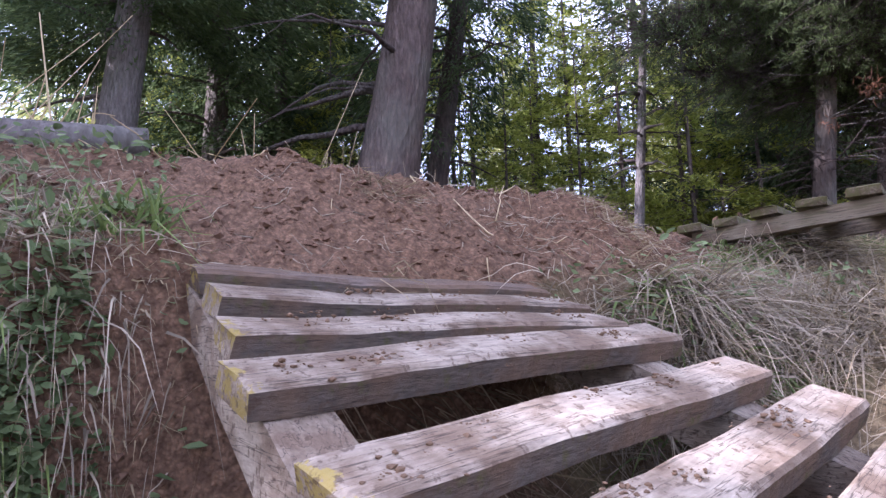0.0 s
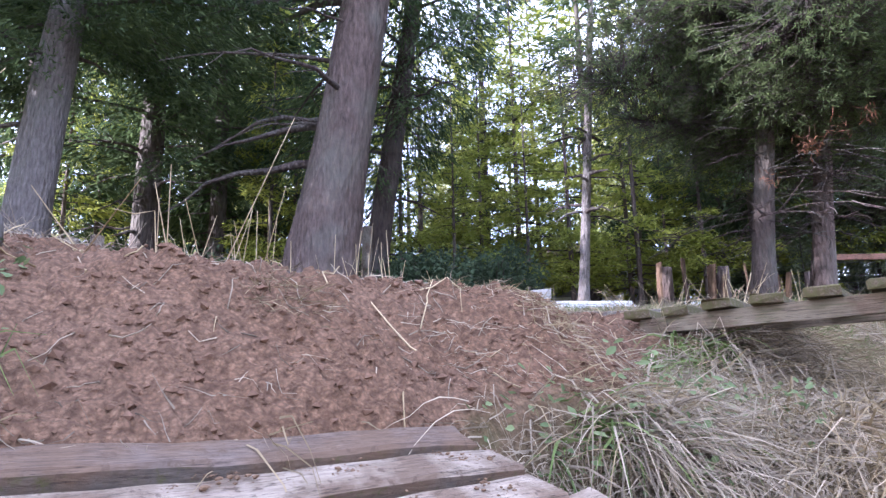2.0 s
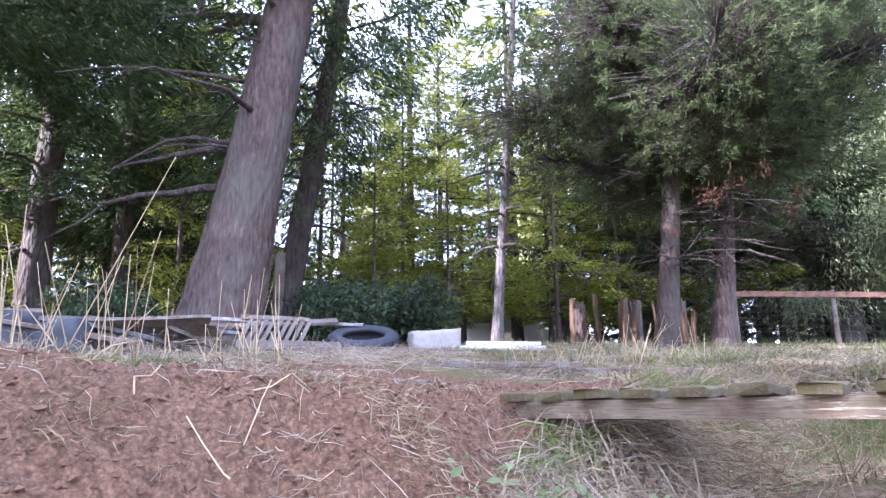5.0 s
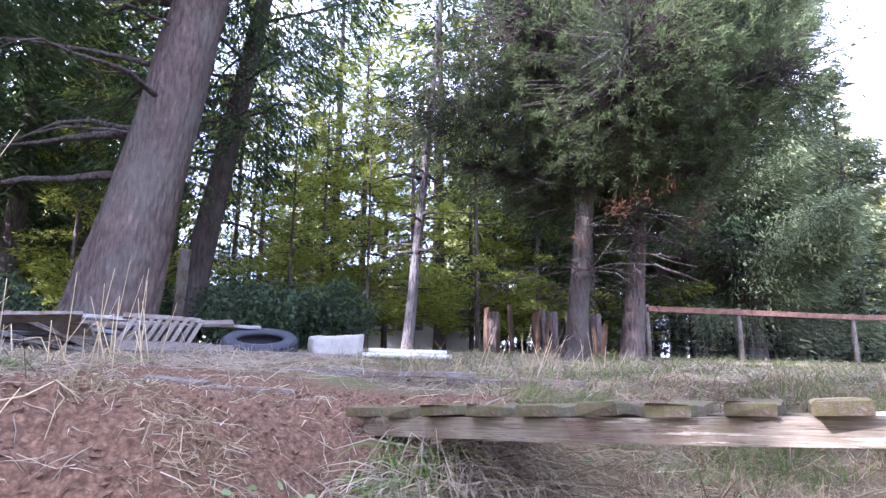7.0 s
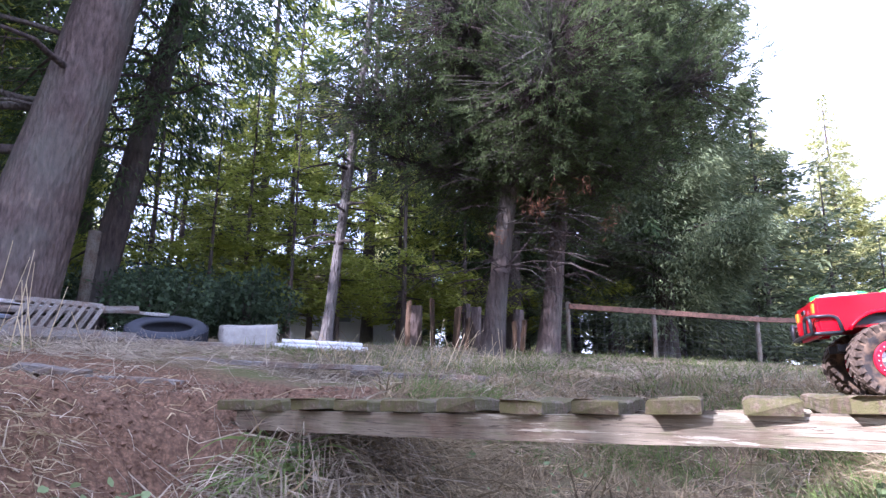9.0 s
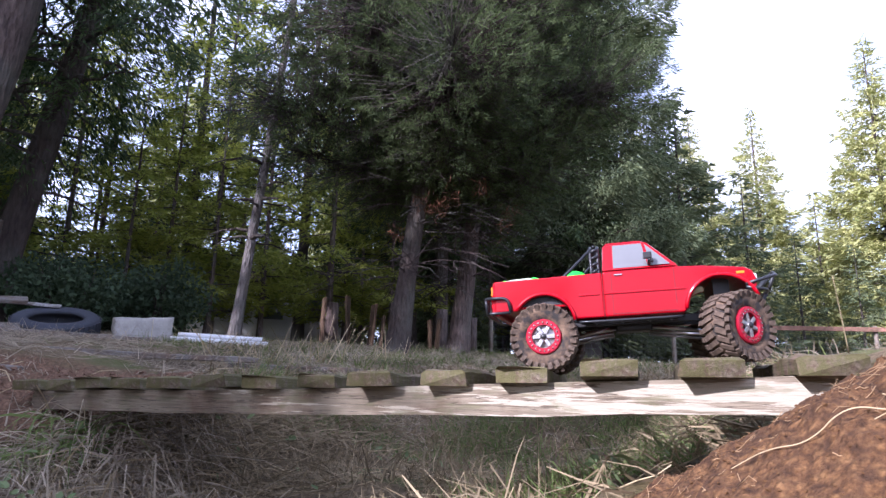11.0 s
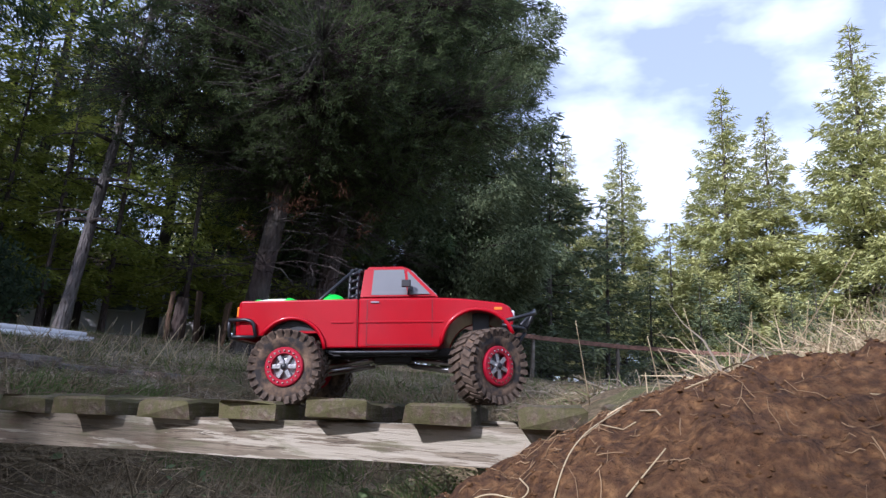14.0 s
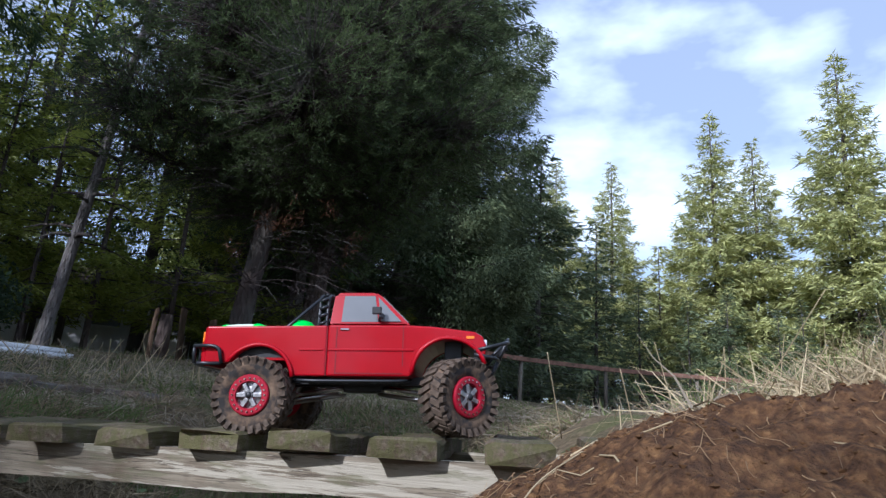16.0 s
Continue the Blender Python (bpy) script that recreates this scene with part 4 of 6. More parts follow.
def extrude_profile(pts, y0, y1, bevel=0.0):
    """A slab from a side outline, between two widths."""
    bm = bmesh.new()
    lo = [bm.verts.new((x, y0, z)) for x, z in pts]
    hi = [bm.verts.new((x, y1, z)) for x, z in pts]
    bm.faces.new(lo)
    bm.faces.new(hi[::-1])
    for i in range(len(pts)):
        k = (i + 1) % len(pts)
        bm.faces.new((lo[k], lo[i], hi[i], hi[k]))
    bmesh.ops.recalc_face_normals(bm, faces=bm.faces)
    if bevel:
        sharp = [e for e in bm.edges if len(e.link_faces) == 2 and e.calc_face_angle() > 0.7]
        bmesh.ops.bevel(bm, geom=sharp, offset=bevel, segments=3, affect="EDGES", profile=0.5, clamp_overlap=True)
    return bm


WB, HALF = 0.347, 0.094


def make_truck():
    t = new("model_truck")
    tagged(t, "red muddy radio-controlled pickup truck with oversized lugged tyres", "toy truck")
    # wheels: the front pair steered to the left
    for k, (x, y, steer) in enumerate(((0, -1, 0), (0, 1, 0), (WB, -1, 0.74), (WB, 1, 0.74))):
        w = make_wheel(t) if k == 0 else None
        if w is None:
            src = t.children[0]
            w = new("wheel")
            w.parent = t
            for c in src.children:
                q = c.copy()
                scene.collection.objects.link(q)
                q.parent = w
        turn = steer + (math.pi if y > 0 else 0)
        w.matrix_basis = Matrix.Translation((x, y * 0.101, TYRE_R)) @ Matrix.Rotation(turn, 4, "Z") @ Matrix.Rotation(0.7 * k, 4, "Y")
    # front body: doors, wings and bonnet in one shell
    front = [(0.118, 0.096), (0.262, 0.096)] + arch(0.330, 0.098, 0.062, math.pi * 0.98, math.pi * 0.12, 14) + [(0.391, 0.130), (0.393, 0.150), (0.387, 0.165), (0.374, 0.173), (0.30, 0.182), (0.255, 0.184), (0.118, 0.184)]
    part("front_body", extrude_profile(front, -HALF, HALF, bevel=0.0035), M_red, t)
    # bed: two walls, bulkhead, floor
    side = [(-0.098, 0.118), (-0.055, 0.118)] + arch(0.0, 0.088, 0.058, math.pi * 0.83, 0.12, 12) + [(0.062, 0.096), (0.1168, 0.096), (0.1168, 0.183), (-0.098, 0.181)]
    part("bed_wall", extrude_profile(side, -HALF, -HALF + 0.010, bevel=0.003), M_red, t)
    part("bed_wall", extrude_profile(side, HALF - 0.010, HALF, bevel=0.003), M_red, t)
    boxes_mesh("bed_floor", [((0.205, 2 * HALF - 0.022, 0.006), (0.008, 0, 0.126), None)], M_red, t)
    boxes_mesh("tailgate", [((0.008, 2 * HALF - 0.004, 0.060), (-0.098, 0, 0.148), Matrix.Rotation(0.06, 4, "Y"))], M_red, t, bevel=0.002)
    boxes_mesh("tailgate_handle", [((0.004, 0.026, 0.009), (-0.104, 0, 0.163), None)], M_chrome, t, "small chrome tailgate handle")
    boxes_mesh("rear_sill", [((0.010, 2 * HALF - 0.01, 0.010), (-0.094, 0, 0.117), None)], M_red, t)
    # cab with raked screen and tapered roof
    bm = bmesh.new()
    low, top = 0.183, 0.246
    wl, wh = HALF - 0.002, HALF - 0.016
    vs = [bm.verts.new(p) for p in ((0.119, -wl, low), (0.263, -wl, low), (0.263, wl, low), (0.119, wl, low), (0.124, -wh, top - 0.003), (0.203, -wh, top - 0.003), (0.203, wh, top - 0.003), (0.124, wh, top - 0.003), (0.132, -wh * 0.8, top + 0.002), (0.192, -wh * 0.8, top + 0.002), (0.192, wh * 0.8, top + 0.002), (0.132, wh * 0.8, top + 0.002))]
    for q in ((0, 1, 5, 4), (1, 2, 6, 5), (2, 3, 7, 6), (3, 0, 4, 7), (4, 5, 9, 8), (5, 6, 10, 9), (6, 7, 11, 10), (7, 4, 8, 11), (8, 9, 10, 11), (3, 2, 1, 0)):
        bm.faces.new([vs[i] for i in q])
    bmesh.ops.recalc_face_normals(bm, faces=bm.faces)
    bmesh.ops.bevel(bm, geom=bm.edges[:], offset=0.004, segments=2, affect="EDGES")
    part("cab", bm, M_red, t)

    def pane(name, corners, label=""):
        b = bmesh.new()
        vv = [b.verts.new(c) for c in corners]
        fc = b.faces.new(vv)
        bmesh.ops.recalc_face_normals(b, faces=b.faces)
        r = bmesh.ops.extrude_face_region(b, geom=[fc])
        nrm = fc.normal.copy()
        bmesh.ops.translate(b, vec=nrm * 0.0022, verts=[g for g in r["geom"] if isinstance(g, bmesh.types.BMVert)])
        bmesh.ops.recalc_face_normals(b, faces=b.faces)
        return part(name, b, M_glass, t, label)

    for s in (-1, 1):
        def on(x, z):
            u = (z - low) / (top - low)
            return (x, s * (wl + (wh - wl) * u + 0.0006), z)
        pane("side_window", [on(0.140, 0.190), on(0.205, 0.190), on(0.197, 0.238), on(0.142, 0.238)])
        pane("quarter_window", [on(0.210, 0.190), on(0.246, 0.190), on(0.203, 0.235)])
        boxes_mesh("window_trim", [((0.003, 0.003, 0.040), (0.2065, s * (HALF - 0.009), 0.209), Matrix.Rotation(s * 0.28, 4, "X"))], M_black, t)
        boxes_mesh("mirror", [((0.016, 0.008, 0.013), (0.205, s * (HALF + 0.014), 0.207), None), ((0.005, 0.014, 0.004), (0.213, s * (HALF + 0.005), 0.199), Matrix.Rotation(s * -0.7, 4, "X"))], M_black, t, "black door mirror", 0.0015)
        boxes_mesh("door_handle", [((0.016, 0.004, 0.0035), (0.148, s * (HALF + 0.001), 0.176), None)], M_chrome, t, "chrome door handle")
        boxes_mesh("door_gap", [((0.0016, 0.0016, 0.082), (0.134, s * (HALF + 0.0002), 0.140), None), ((0.0016, 0.0016, 0.070), (0.250, s * (HALF + 0.0002), 0.148), None), ((0.116, 0.0016, 0.0016), (0.192, s * (HALF + 0.0002), 0.101), None)], M_seam, t, "dark door seam", 0)
        boxes_mesh("cab_gap", [((0.0024, 0.012, 0.084), (0.116, s * (HALF - 0.0075), 0.139), None)], M_seam, t, "dark gap between cab and bed", 0)
        boxes_mesh("body_crease", [((0.040, 0.004, 0.004), (0.090, s * (HALF + 0.0002), 0.141), None), ((0.150, 0.004, 0.004), (0.194, s * (HALF + 0.0002), 0.141), None)], M_red, t)
        flare = [(x, s * (HALF + 0.003), z) for x, z in arch(0.330, 0.098, 0.064, math.pi * 0.98, math.pi * 0.10, 16)]
        tubes_part("front_flare", [flare], 0.0038, M_red, t)
        flare = [(x, s * (HALF + 0.003), z) for x, z in arch(0.0, 0.088, 0.061, math.pi * 0.83, 0.10, 16)]
        tubes_part("rear_flare", [flare], 0.0036, M_red, t)
        boxes_mesh("wheel_tub", [((0.118, 0.012, 0.050), (0.0, s * (HALF - 0.017), 0.150), None)], M_black, t, "", 0.002)
        # tubular step along the sill
        y = s * (HALF + 0.004)
        tubes_part("rock_slider", [bent([(0.060, s * 0.075, 0.092), (0.072, y, 0.088), (0.250, y, 0.088), (0.262, s * 0.075, 0.092)]), [(0.09, y, 0.088), (0.10, s * 0.06, 0.088)], [(0.14, y, 0.088), (0.15, s * 0.06, 0.088)], [(0.19, y, 0.088), (0.20, s * 0.06, 0.088)], [(0.235, y, 0.088), (0.24, s * 0.06, 0.088)], [(0.07, s * 0.076, 0.088), (0.25, s * 0.076, 0.088)]], 0.0026, M_tube, t, "black tubular rock slider")
        # lamps
        boxes_mesh("tail_lamp", [((0.006, 0.017, 0.024), (-0.1015, s * (HALF - 0.012), 0.140), None)], M_lamp_r, t, "red tail lamp")
        boxes_mesh("turn_lamp", [((0.006, 0.017, 0.018), (-0.1012, s * (HALF - 0.012), 0.162), None)], M_lamp_o, t, "orange turn lamp")
        boxes_mesh("headlamp", [((0.006, 0.030, 0.017), (0.3915, s * (HALF - 0.022), 0.152), None)], M_lamp_w, t, "clear square headlamp", 0.002)
        boxes_mesh("side_badge", [((0.014, 0.002, 0.005), (0.366, s * (HALF + 0.0006), 0.163), None)], M_lamp_o, t, "small pale badge")
        # suspension
        for x, lean_ in ((0.0, -0.35), (WB, -0.15)):
            a0, a1 = np.array([x + (0.02 if x == 0 else -0.012), s * 0.062, 0.055]), np.array([x + (0.05 if x == 0 else -0.022), s * 0.055, 0.140])
            tubes_part("shock_absorber", [[a0, a0 + (a1 - a0) * 0.6]], 0.0065, M_steel, t, "silver oil shock absorber")
            tubes_part("shock_shaft", [[a0 + (a1 - a0) * 0.55, a1]], 0.003, M_chrome, t)
        tubes_part("link_rod", [[(0.01, s * 0.05, 0.052), (0.13, s * 0.028, 0.070)]], 0.003, M_steel, t)
        tubes_part("link_rod", [[(WB - 0.01, s * 0.05, 0.052), (0.20, s * 0.028, 0.070)]], 0.003, M_steel, t)
        boxes_mesh("frame_rail", [((0.46, 0.008, 0.014), (0.165, s * 0.036, 0.092), None)], M_black, t)
    pane("windscreen", [(0.2555, -0.080, 0.1895), (0.2555, 0.080, 0.1895), (0.2085, 0.070, 0.237), (0.2085, -0.070, 0.237)])
    pane("rear_window", [(0.1205, -0.070, 0.192), (0.1240, -0.064, 0.236), (0.1240, 0.064, 0.236), (0.1205, 0.070, 0.192)])
    boxes_mesh("grille", [((0.005, 0.096, 0.020), (0.3915, 0, 0.152), None)], M_black, t, "black slotted grille")
    boxes_mesh("front_apron", [((0.020, 0.15, 0.012), (0.381, 0, 0.126), None)], M_black, t)
    for x in (0.0, WB):
        tubes_part("axle", [[(x, -0.080, TYRE_R), (x, 0.080, TYRE_R)]], 0.0085, M_black, t)
        v, f = lathe([(0.001, -0.018), (0.014, -0.015), (0.020, -0.004), (0.020, 0.004), (0.014, 0.015), (0.001, 0.018)], 18)
        mesh_ob("differential", v + np.array([x, 0.012, TYRE_R]), f, M_black, t)
    tubes_part("drive_shaft", [[(0.02, 0.010, 0.066), (0.15, 0, 0.084)]], 0.004, M_steel, t)
    tubes_part("drive_shaft", [[(WB - 0.02, 0.010, 0.066), (0.19, 0, 0.084)]], 0.004, M_steel, t)
    boxes_mesh("gearbox", [((0.07, 0.045, 0.026), (0.17, 0, 0.086), None)], M_black, t, "", 0.003)
    boxes_mesh("inner_wing", [((0.03, 0.12, 0.05), (0.335, 0, 0.140), None)], M_black, t)
    # bumpers of bent tube
    z = 0.116
    tubes_part("rear_bumper", [bent([(-0.066, -0.098, z), (-0.112, -0.098, z), (-0.116, -0.06, z), (-0.116, 0.06, z), (-0.112, 0.098, z), (-0.066, 0.098, z)])] + [bent([(-0.112, s * 0.098, z), (-0.114, s * 0.100, z + 0.030), (-0.116, s * 0.064, z + 0.030), (-0.117, s * 0.064, z)]) for s in (-1, 1)] + [bent([(-0.064, s * 0.098, z), (-0.07, s * 0.101, z + 0.030), (-0.114, s * 0.100, z + 0.030)]) for s in (-1, 1)], 0.0033, M_tube, t, "black tubular rear bumper with lamp guards")
    tubes_part("front_bumper", [bent([(0.372, -0.098, 0.134), (0.412, -0.090, 0.128), (0.417, 0, 0.128), (0.412, 0.090, 0.128), (0.372, 0.098, 0.134)]), bent([(0.415, -0.062, 0.128), (0.433, -0.058, 0.168), (0.433, 0.058, 0.168), (0.415, 0.062, 0.128)]), [(0.432, -0.03, 0.166), (0.387, -0.03, 0.120)], [(0.432, 0.03, 0.166), (0.387, 0.03, 0.120)], bent([(0.372, -0.098, 0.140), (0.427, -0.085, 0.155), (0.433, -0.05, 0.160)]), bent([(0.372, 0.098, 0.140), (0.427, 0.085, 0.155), (0.433, 0.05, 0.160)]), [(0.415, -0.05, 0.128), (0.397, -0.05, 0.095), (0.377, -0.03, 0.092)], [(0.415, 0.05, 0.128), (0.397, 0.05, 0.095), (0.377, 0.03, 0.092)]], 0.0033, M_tube, t, "black tubular bull bar")
    # roll bar behind the cab: twin hoops with rungs and back stays
    lines = []
    for x in (0.098, 0.112):
        lines.append(bent([(x, -0.083, 0.150), (x, -0.080, 0.200), (x, -0.070, 0.244), (x, 0.070, 0.244), (x, 0.080, 0.200), (x, 0.083, 0.150)], 6, 0.25))
    for s in (-1, 1):
        for z_ in (0.172, 0.186, 0.200, 0.214, 0.228):
            lines.append([(0.098, s * (0.0815 - 0.10 * max(0, z_ - 0.2)), z_), (0.112, s * (0.0815 - 0.10 * max(0, z_ - 0.2)), z_ + 0.006)])
        lines.append([(0.100, s * 0.073, 0.236), (0.035, s * 0.080, 0.176), (0.010, s * 0.081, 0.152)])
    lines += [[(0.105, -0.06, 0.244), (0.105, 0.06, 0.244)]]
    tubes_part("roll_bar", lines, 0.0032, M_tube, t, "black tubular roll bar")
    return t


truck = make_truck()
HEADING = radians(14.0)
TRUCK_AT = Matrix.Translation((1.424 - 0.101 * math.sin(HEADING), 0.070 + 0.101 * math.cos(HEADING), 0.0265)) @ Matrix.Rotation(HEADING, 4, "Z") @ Matrix.Rotation(radians(-3.0), 4, "Y") @ Matrix.Scale(0.925, 4)
truck.matrix_basis = TRUCK_AT


def load(ob, m):
    ob.matrix_basis = TRUCK_AT @ m
    return ob


# what lies in the bed
def drum():
    root = new("drum")
    tagged(root, "pale green-white plastic drum with bright green ends in the truck bed", "container", group="load in the truck bed")
    v, f = lathe([(0.0001, -0.036), (0.020, -0.036), (0.024, -0.031), (0.0255, -0.012), (0.0255, 0.012), (0.024, 0.031), (0.020, 0.036), (0.0001, 0.036)], 28)
    mesh_ob("shell", v, f, M_cream, root)
    v, f = lathe([(0.0245, -0.024), (0.0262, -0.026), (0.0225, -0.0375), (0.0001, -0.0385)], 28)
    mesh_ob("end_cap", v, f, M_lime, root, "bright green end cap")
    v, f = lathe([(0.0245, 0.024), (0.0262, 0.026), (0.0225, 0.0375), (0.0001, 0.0385)], 28)
    mesh_ob("end_cap", v, f, M_lime, root, "bright green end cap")
    return root


d1 = drum()
load(d1, Matrix.Translation((-0.050, -0.046, 0.1605)) @ Matrix.Rotation(1.35, 4, "Z") @ Matrix.Scale(1.22, 4))
d2 = copy_thing(d1, TRUCK_AT @ Matrix.Translation((0.052, -0.036, 0.168)) @ Matrix.Rotation(0.45, 4, "Z"))
d3 = copy_thing(d1, TRUCK_AT @ Matrix.Translation((-0.045, 0.052, 0.1605)) @ Matrix.Rotation(1.5, 4, "Z"))
spare = new("spare_wheel")
tagged(spare, "small spare tyre on a white five-spoke wheel", "wheel", group="load in the truck bed")
v, f = lathe([(0.016, -0.010), (0.022, -0.012), (0.030, -0.008), (0.031, 0), (0.030, 0.008), (0.022, 0.012), (0.016, 0.010)], 30)
mesh_ob("tyre", v, f, M_tyre, spare)
bm = bmesh.new()
for k in range(5):
    b2 = box_bm(0.016, 0.014, 0.006, 0.001, (0.008, 0, 0))
    bmesh.ops.transform(b2, matrix=Matrix.Rotation(k * 1.2566, 4, "Y"), verts=b2.verts)
    join_bm(bm, b2)
part("spokes", bm, M_lamp_w, spare, "white five-spoke centre")
load(spare, Matrix.Translation((0.030, 0.030, 0.161)) @ Matrix.Rotation(1.2, 4, "Z") @ Matrix.Rotation(0.35, 4, "X"))
wedge = boxes_mesh("crate", [((0.034, 0.026, 0.024), (0, 0, 0), None)], M_orange, None, "small orange plastic box in the truck bed", 0.002)
tagged(wedge, category="box", group="load in the truck bed")
load(wedge, Matrix.Translation((0.078, -0.058, 0.1412)))

# ---- grass, weeds and straw ----
def slope_at(x, y):
    e = 0.03
    return (ground_z(x + e, y, False) - ground_z(x - e, y, False)) / (2 * e), (ground_z(x, y + e, False) - ground_z(x, y - e, False)) / (2 * e)


def blades(rng, x, y, length, width, stand, lie, spread, bend=0.6, seg=4):
    """Curved ribbons rooted on the ground: stand lifts them, lie lays them down the slope."""
    n = len(x)
    z = ground_z(x, y)
    gx_, gy_ = slope_at(x, y)
    down = np.stack([-gx_, -gy_, 0 * gx_], 1)
    w = np.stack([rng.normal(0, spread, n), rng.normal(0, spread, n), stand * (0.6 + 0.8 * rng.random(n))], 1) + down * lie
    w = unit(w)
    drop = np.array([0, 0, -1.0]) * bend + unit(down + 1e-6) * 0.25 * lie
    side = unit(np.cross(w, rng.normal(0, 1, (n, 3))))
    s = np.linspace(0, 1, seg)
    P = np.stack([x, y, z - 0.004], 1)
    rows = []
    for t in s:
        c = P + w * (length * t)[:, None] + (drop * (length * t * t * (0.4 + 0.8 * rng.random(n)))[:, None])
        g = ground_z(c[:, 0], c[:, 1]) + 0.004
        c[:, 2] = np.maximum(c[:, 2], g)
        wd = width * (1 - 0.92 * t)
        rows.append((c - side * wd[:, None] / 2, c + side * wd[:, None] / 2))
    v = np.stack([q for pair in rows for q in pair], 1)
    base = np.arange(n)[:, None] * (2 * seg)
    f = np.concatenate([np.stack([base + 2 * k, base + 2 * k + 1, base + 2 * k + 3, base + 2 * k + 2], -1) for k in range(seg - 1)], 1).reshape(-1, 4)
    return v.reshape(-1, 3), f


def scatter(rng, n, x0, x1, y0, y1, keep):
    out = []
    have = 0
    while have < n:
        x, y = rng.uniform(x0, x1, n * 2), rng.uniform(y0, y1, n * 2)
        k = rng.random(n * 2) < keep(x, y)
        out.append(np.stack([x[k], y[k]], 1))
        have += k.sum()
    p = np.concatenate(out)[:n]
    return p[:, 0], p[:, 1]


def turf(name, seed, n, area, keep, length, width, material, label, stand=1.0, lie=0.6, spread=0.35, bend=0.6):
    rng = np.random.default_rng(seed)
    x, y = scatter(rng, n, *area, keep)
    ln = length * (0.4 + 1.0 * rng.random(n))
    v, f = blades(rng, x, y, ln, width * (0.6 + 0.8 * rng.random(n)), stand, lie, spread, bend)
    return tagged(mesh_ob(name, v, f, material, smooth=False), label, "grass", kind="stuff")


def tuft(x, y, f=3.0, lo=0.0, seed=4):
    return np.clip(fbm(x, y, f, 3, seed) * 0.9 + 0.45 - lo, 0, 1)


# dead grass hanging over the brink between the bridges and down into the trench
turf("dead_grass_on_the_brink", 1, 2400, (-0.1, 1.0, -1.0, 0.35), lambda x, y: (1 - dirt_mask(x, y)) * smooth01(1.0, 0.3, x) * tuft(x, y, 5), 0.26, 0.0052, M_straw, "long dead tan grass hanging over the trench brink", 0.5, 0.75, 0.75, 1.0)
turf("dead_grass_in_the_trench", 2, 7000, (-0.3, 1.8, -0.3, 2.6), lambda x, y: (1 - dirt_mask(x, y)) * tuft(x, y, 4), 0.20, 0.0052, M_sedge, "matted dead tan grass in the trench", 0.8, 0.9, 0.5, 0.9)
turf("dead_grass_below_the_ramp", 3, 4000, (0.1, 1.3, -2.4, -0.3), lambda x, y: smooth01(0.12, 0.3, x) * smooth01(1.3, 1.0, x) * tuft(x, y, 5, 0.1), 0.18, 0.004, M_sedge, "dead tan grass below the ramp bridge", 0.6, 1.0, 0.5, 0.9)
turf("green_grass_in_the_trench", 4, 6500, (-0.2, 1.7, 0.1, 2.4), lambda x, y: (1 - dirt_mask(x, y)) * np.clip(fbm(x, y, 2.2, 2, 40) - 0.1, 0, 1), 0.14, 0.0035, M_green, "fresh green grass tufts in the trench", 1.0, 0.3, 0.35, 0.5)
turf("field_grass", 5, 10000, (-4.5, 4.5, 2.2, 9.0), lambda x, y: smooth01(10, 3, y) * tuft(x, y, 1.5), 0.11, 0.006, M_field, "short green grass of the field", 1.0, 0.1, 0.4, 0.5)
turf("field_straw", 6, 9000, (-5.0, 4.5, 1.4, 8.0), lambda x, y: smooth01(9, 2, y) * tuft(x, y, 1.8, 0.0, 60), 0.15, 0.005, M_straw, "dry tan grass of the field edge", 0.7, 0.2, 0.7, 0.7)
turf("grass_on_the_mound", 7, 5200, (2.0, 3.6, 0.10, 2.6), lambda x, y: smooth01(2.0, 2.3, x) * (1 - dirt_mask(x, y)) * tuft(x, y, 4, -0.2), 0.12, 0.0035, M_green, "grass along the top of the dirt mound", 1.0, 0.3, 0.4, 0.6)
turf("straw_on_the_mound", 8, 2600, (1.95, 3.6, -0.05, 0.7), lambda x, y: smooth01(1.98, 2.12, x) * smooth01(-0.05, 0.08, y) * tuft(x, y, 5), 0.12, 0.0028, M_straw, "dry bleached grass on the mound's crest", 0.8, 0.5, 0.6, 0.7)
turf("golden_grass_on_the_crest", 15, 2300, (2.0, 2.7, -0.06, 0.5), lambda x, y: smooth01(2.02, 2.12, x) * smooth01(-0.06, 0.06, y) * tuft(x, y, 7, 0.1), 0.16, 0.0022, M_stalk, "golden dry grass tufts on the crest of the mound", 0.8, 0.3, 0.6, 0.7)
turf("straw_by_the_scrap", 9, 8500, (-4.6, -0.9, -1.8, 1.7), lambda x, y: smooth01(-0.9, -1.6, x + 0.5 * y) * tuft(x, y, 2.6), 0.25, 0.005, M_straw, "tangled dry grass round the scrap wood", 0.4, 0.2, 0.8, 0.7)
turf("green_by_the_scrap", 10, 1600, (-2.6, -0.9, -1.2, 0.6), lambda x, y: np.clip(fbm(x, y, 2.5, 2, 71) - 0.2, 0, 1), 0.10, 0.004, M_green, "thin green grass on the bank's top", 0.9, 0.2, 0.5, 0.6)
turf("bank_grass", 11, 1300, (-0.7, 0.3, -2.2, -0.3), lambda x, y: np.clip(fbm(x, y, 3.2, 2, 88) - 0.35, 0, 1), 0.07, 0.003, M_sedge, "sparse pale grass tufts on the dirt bank", 0.5, 0.7, 0.7, 0.6)
turf("bank_side_grass", 12, 240, (-0.02, 0.36, -2.12, -1.80), lambda x, y: tuft(x, y, 5), 0.15, 0.0065, M_green, "long grass blades on the bank beside the ramp", 1.0, 0.9, 0.55, 0.9)
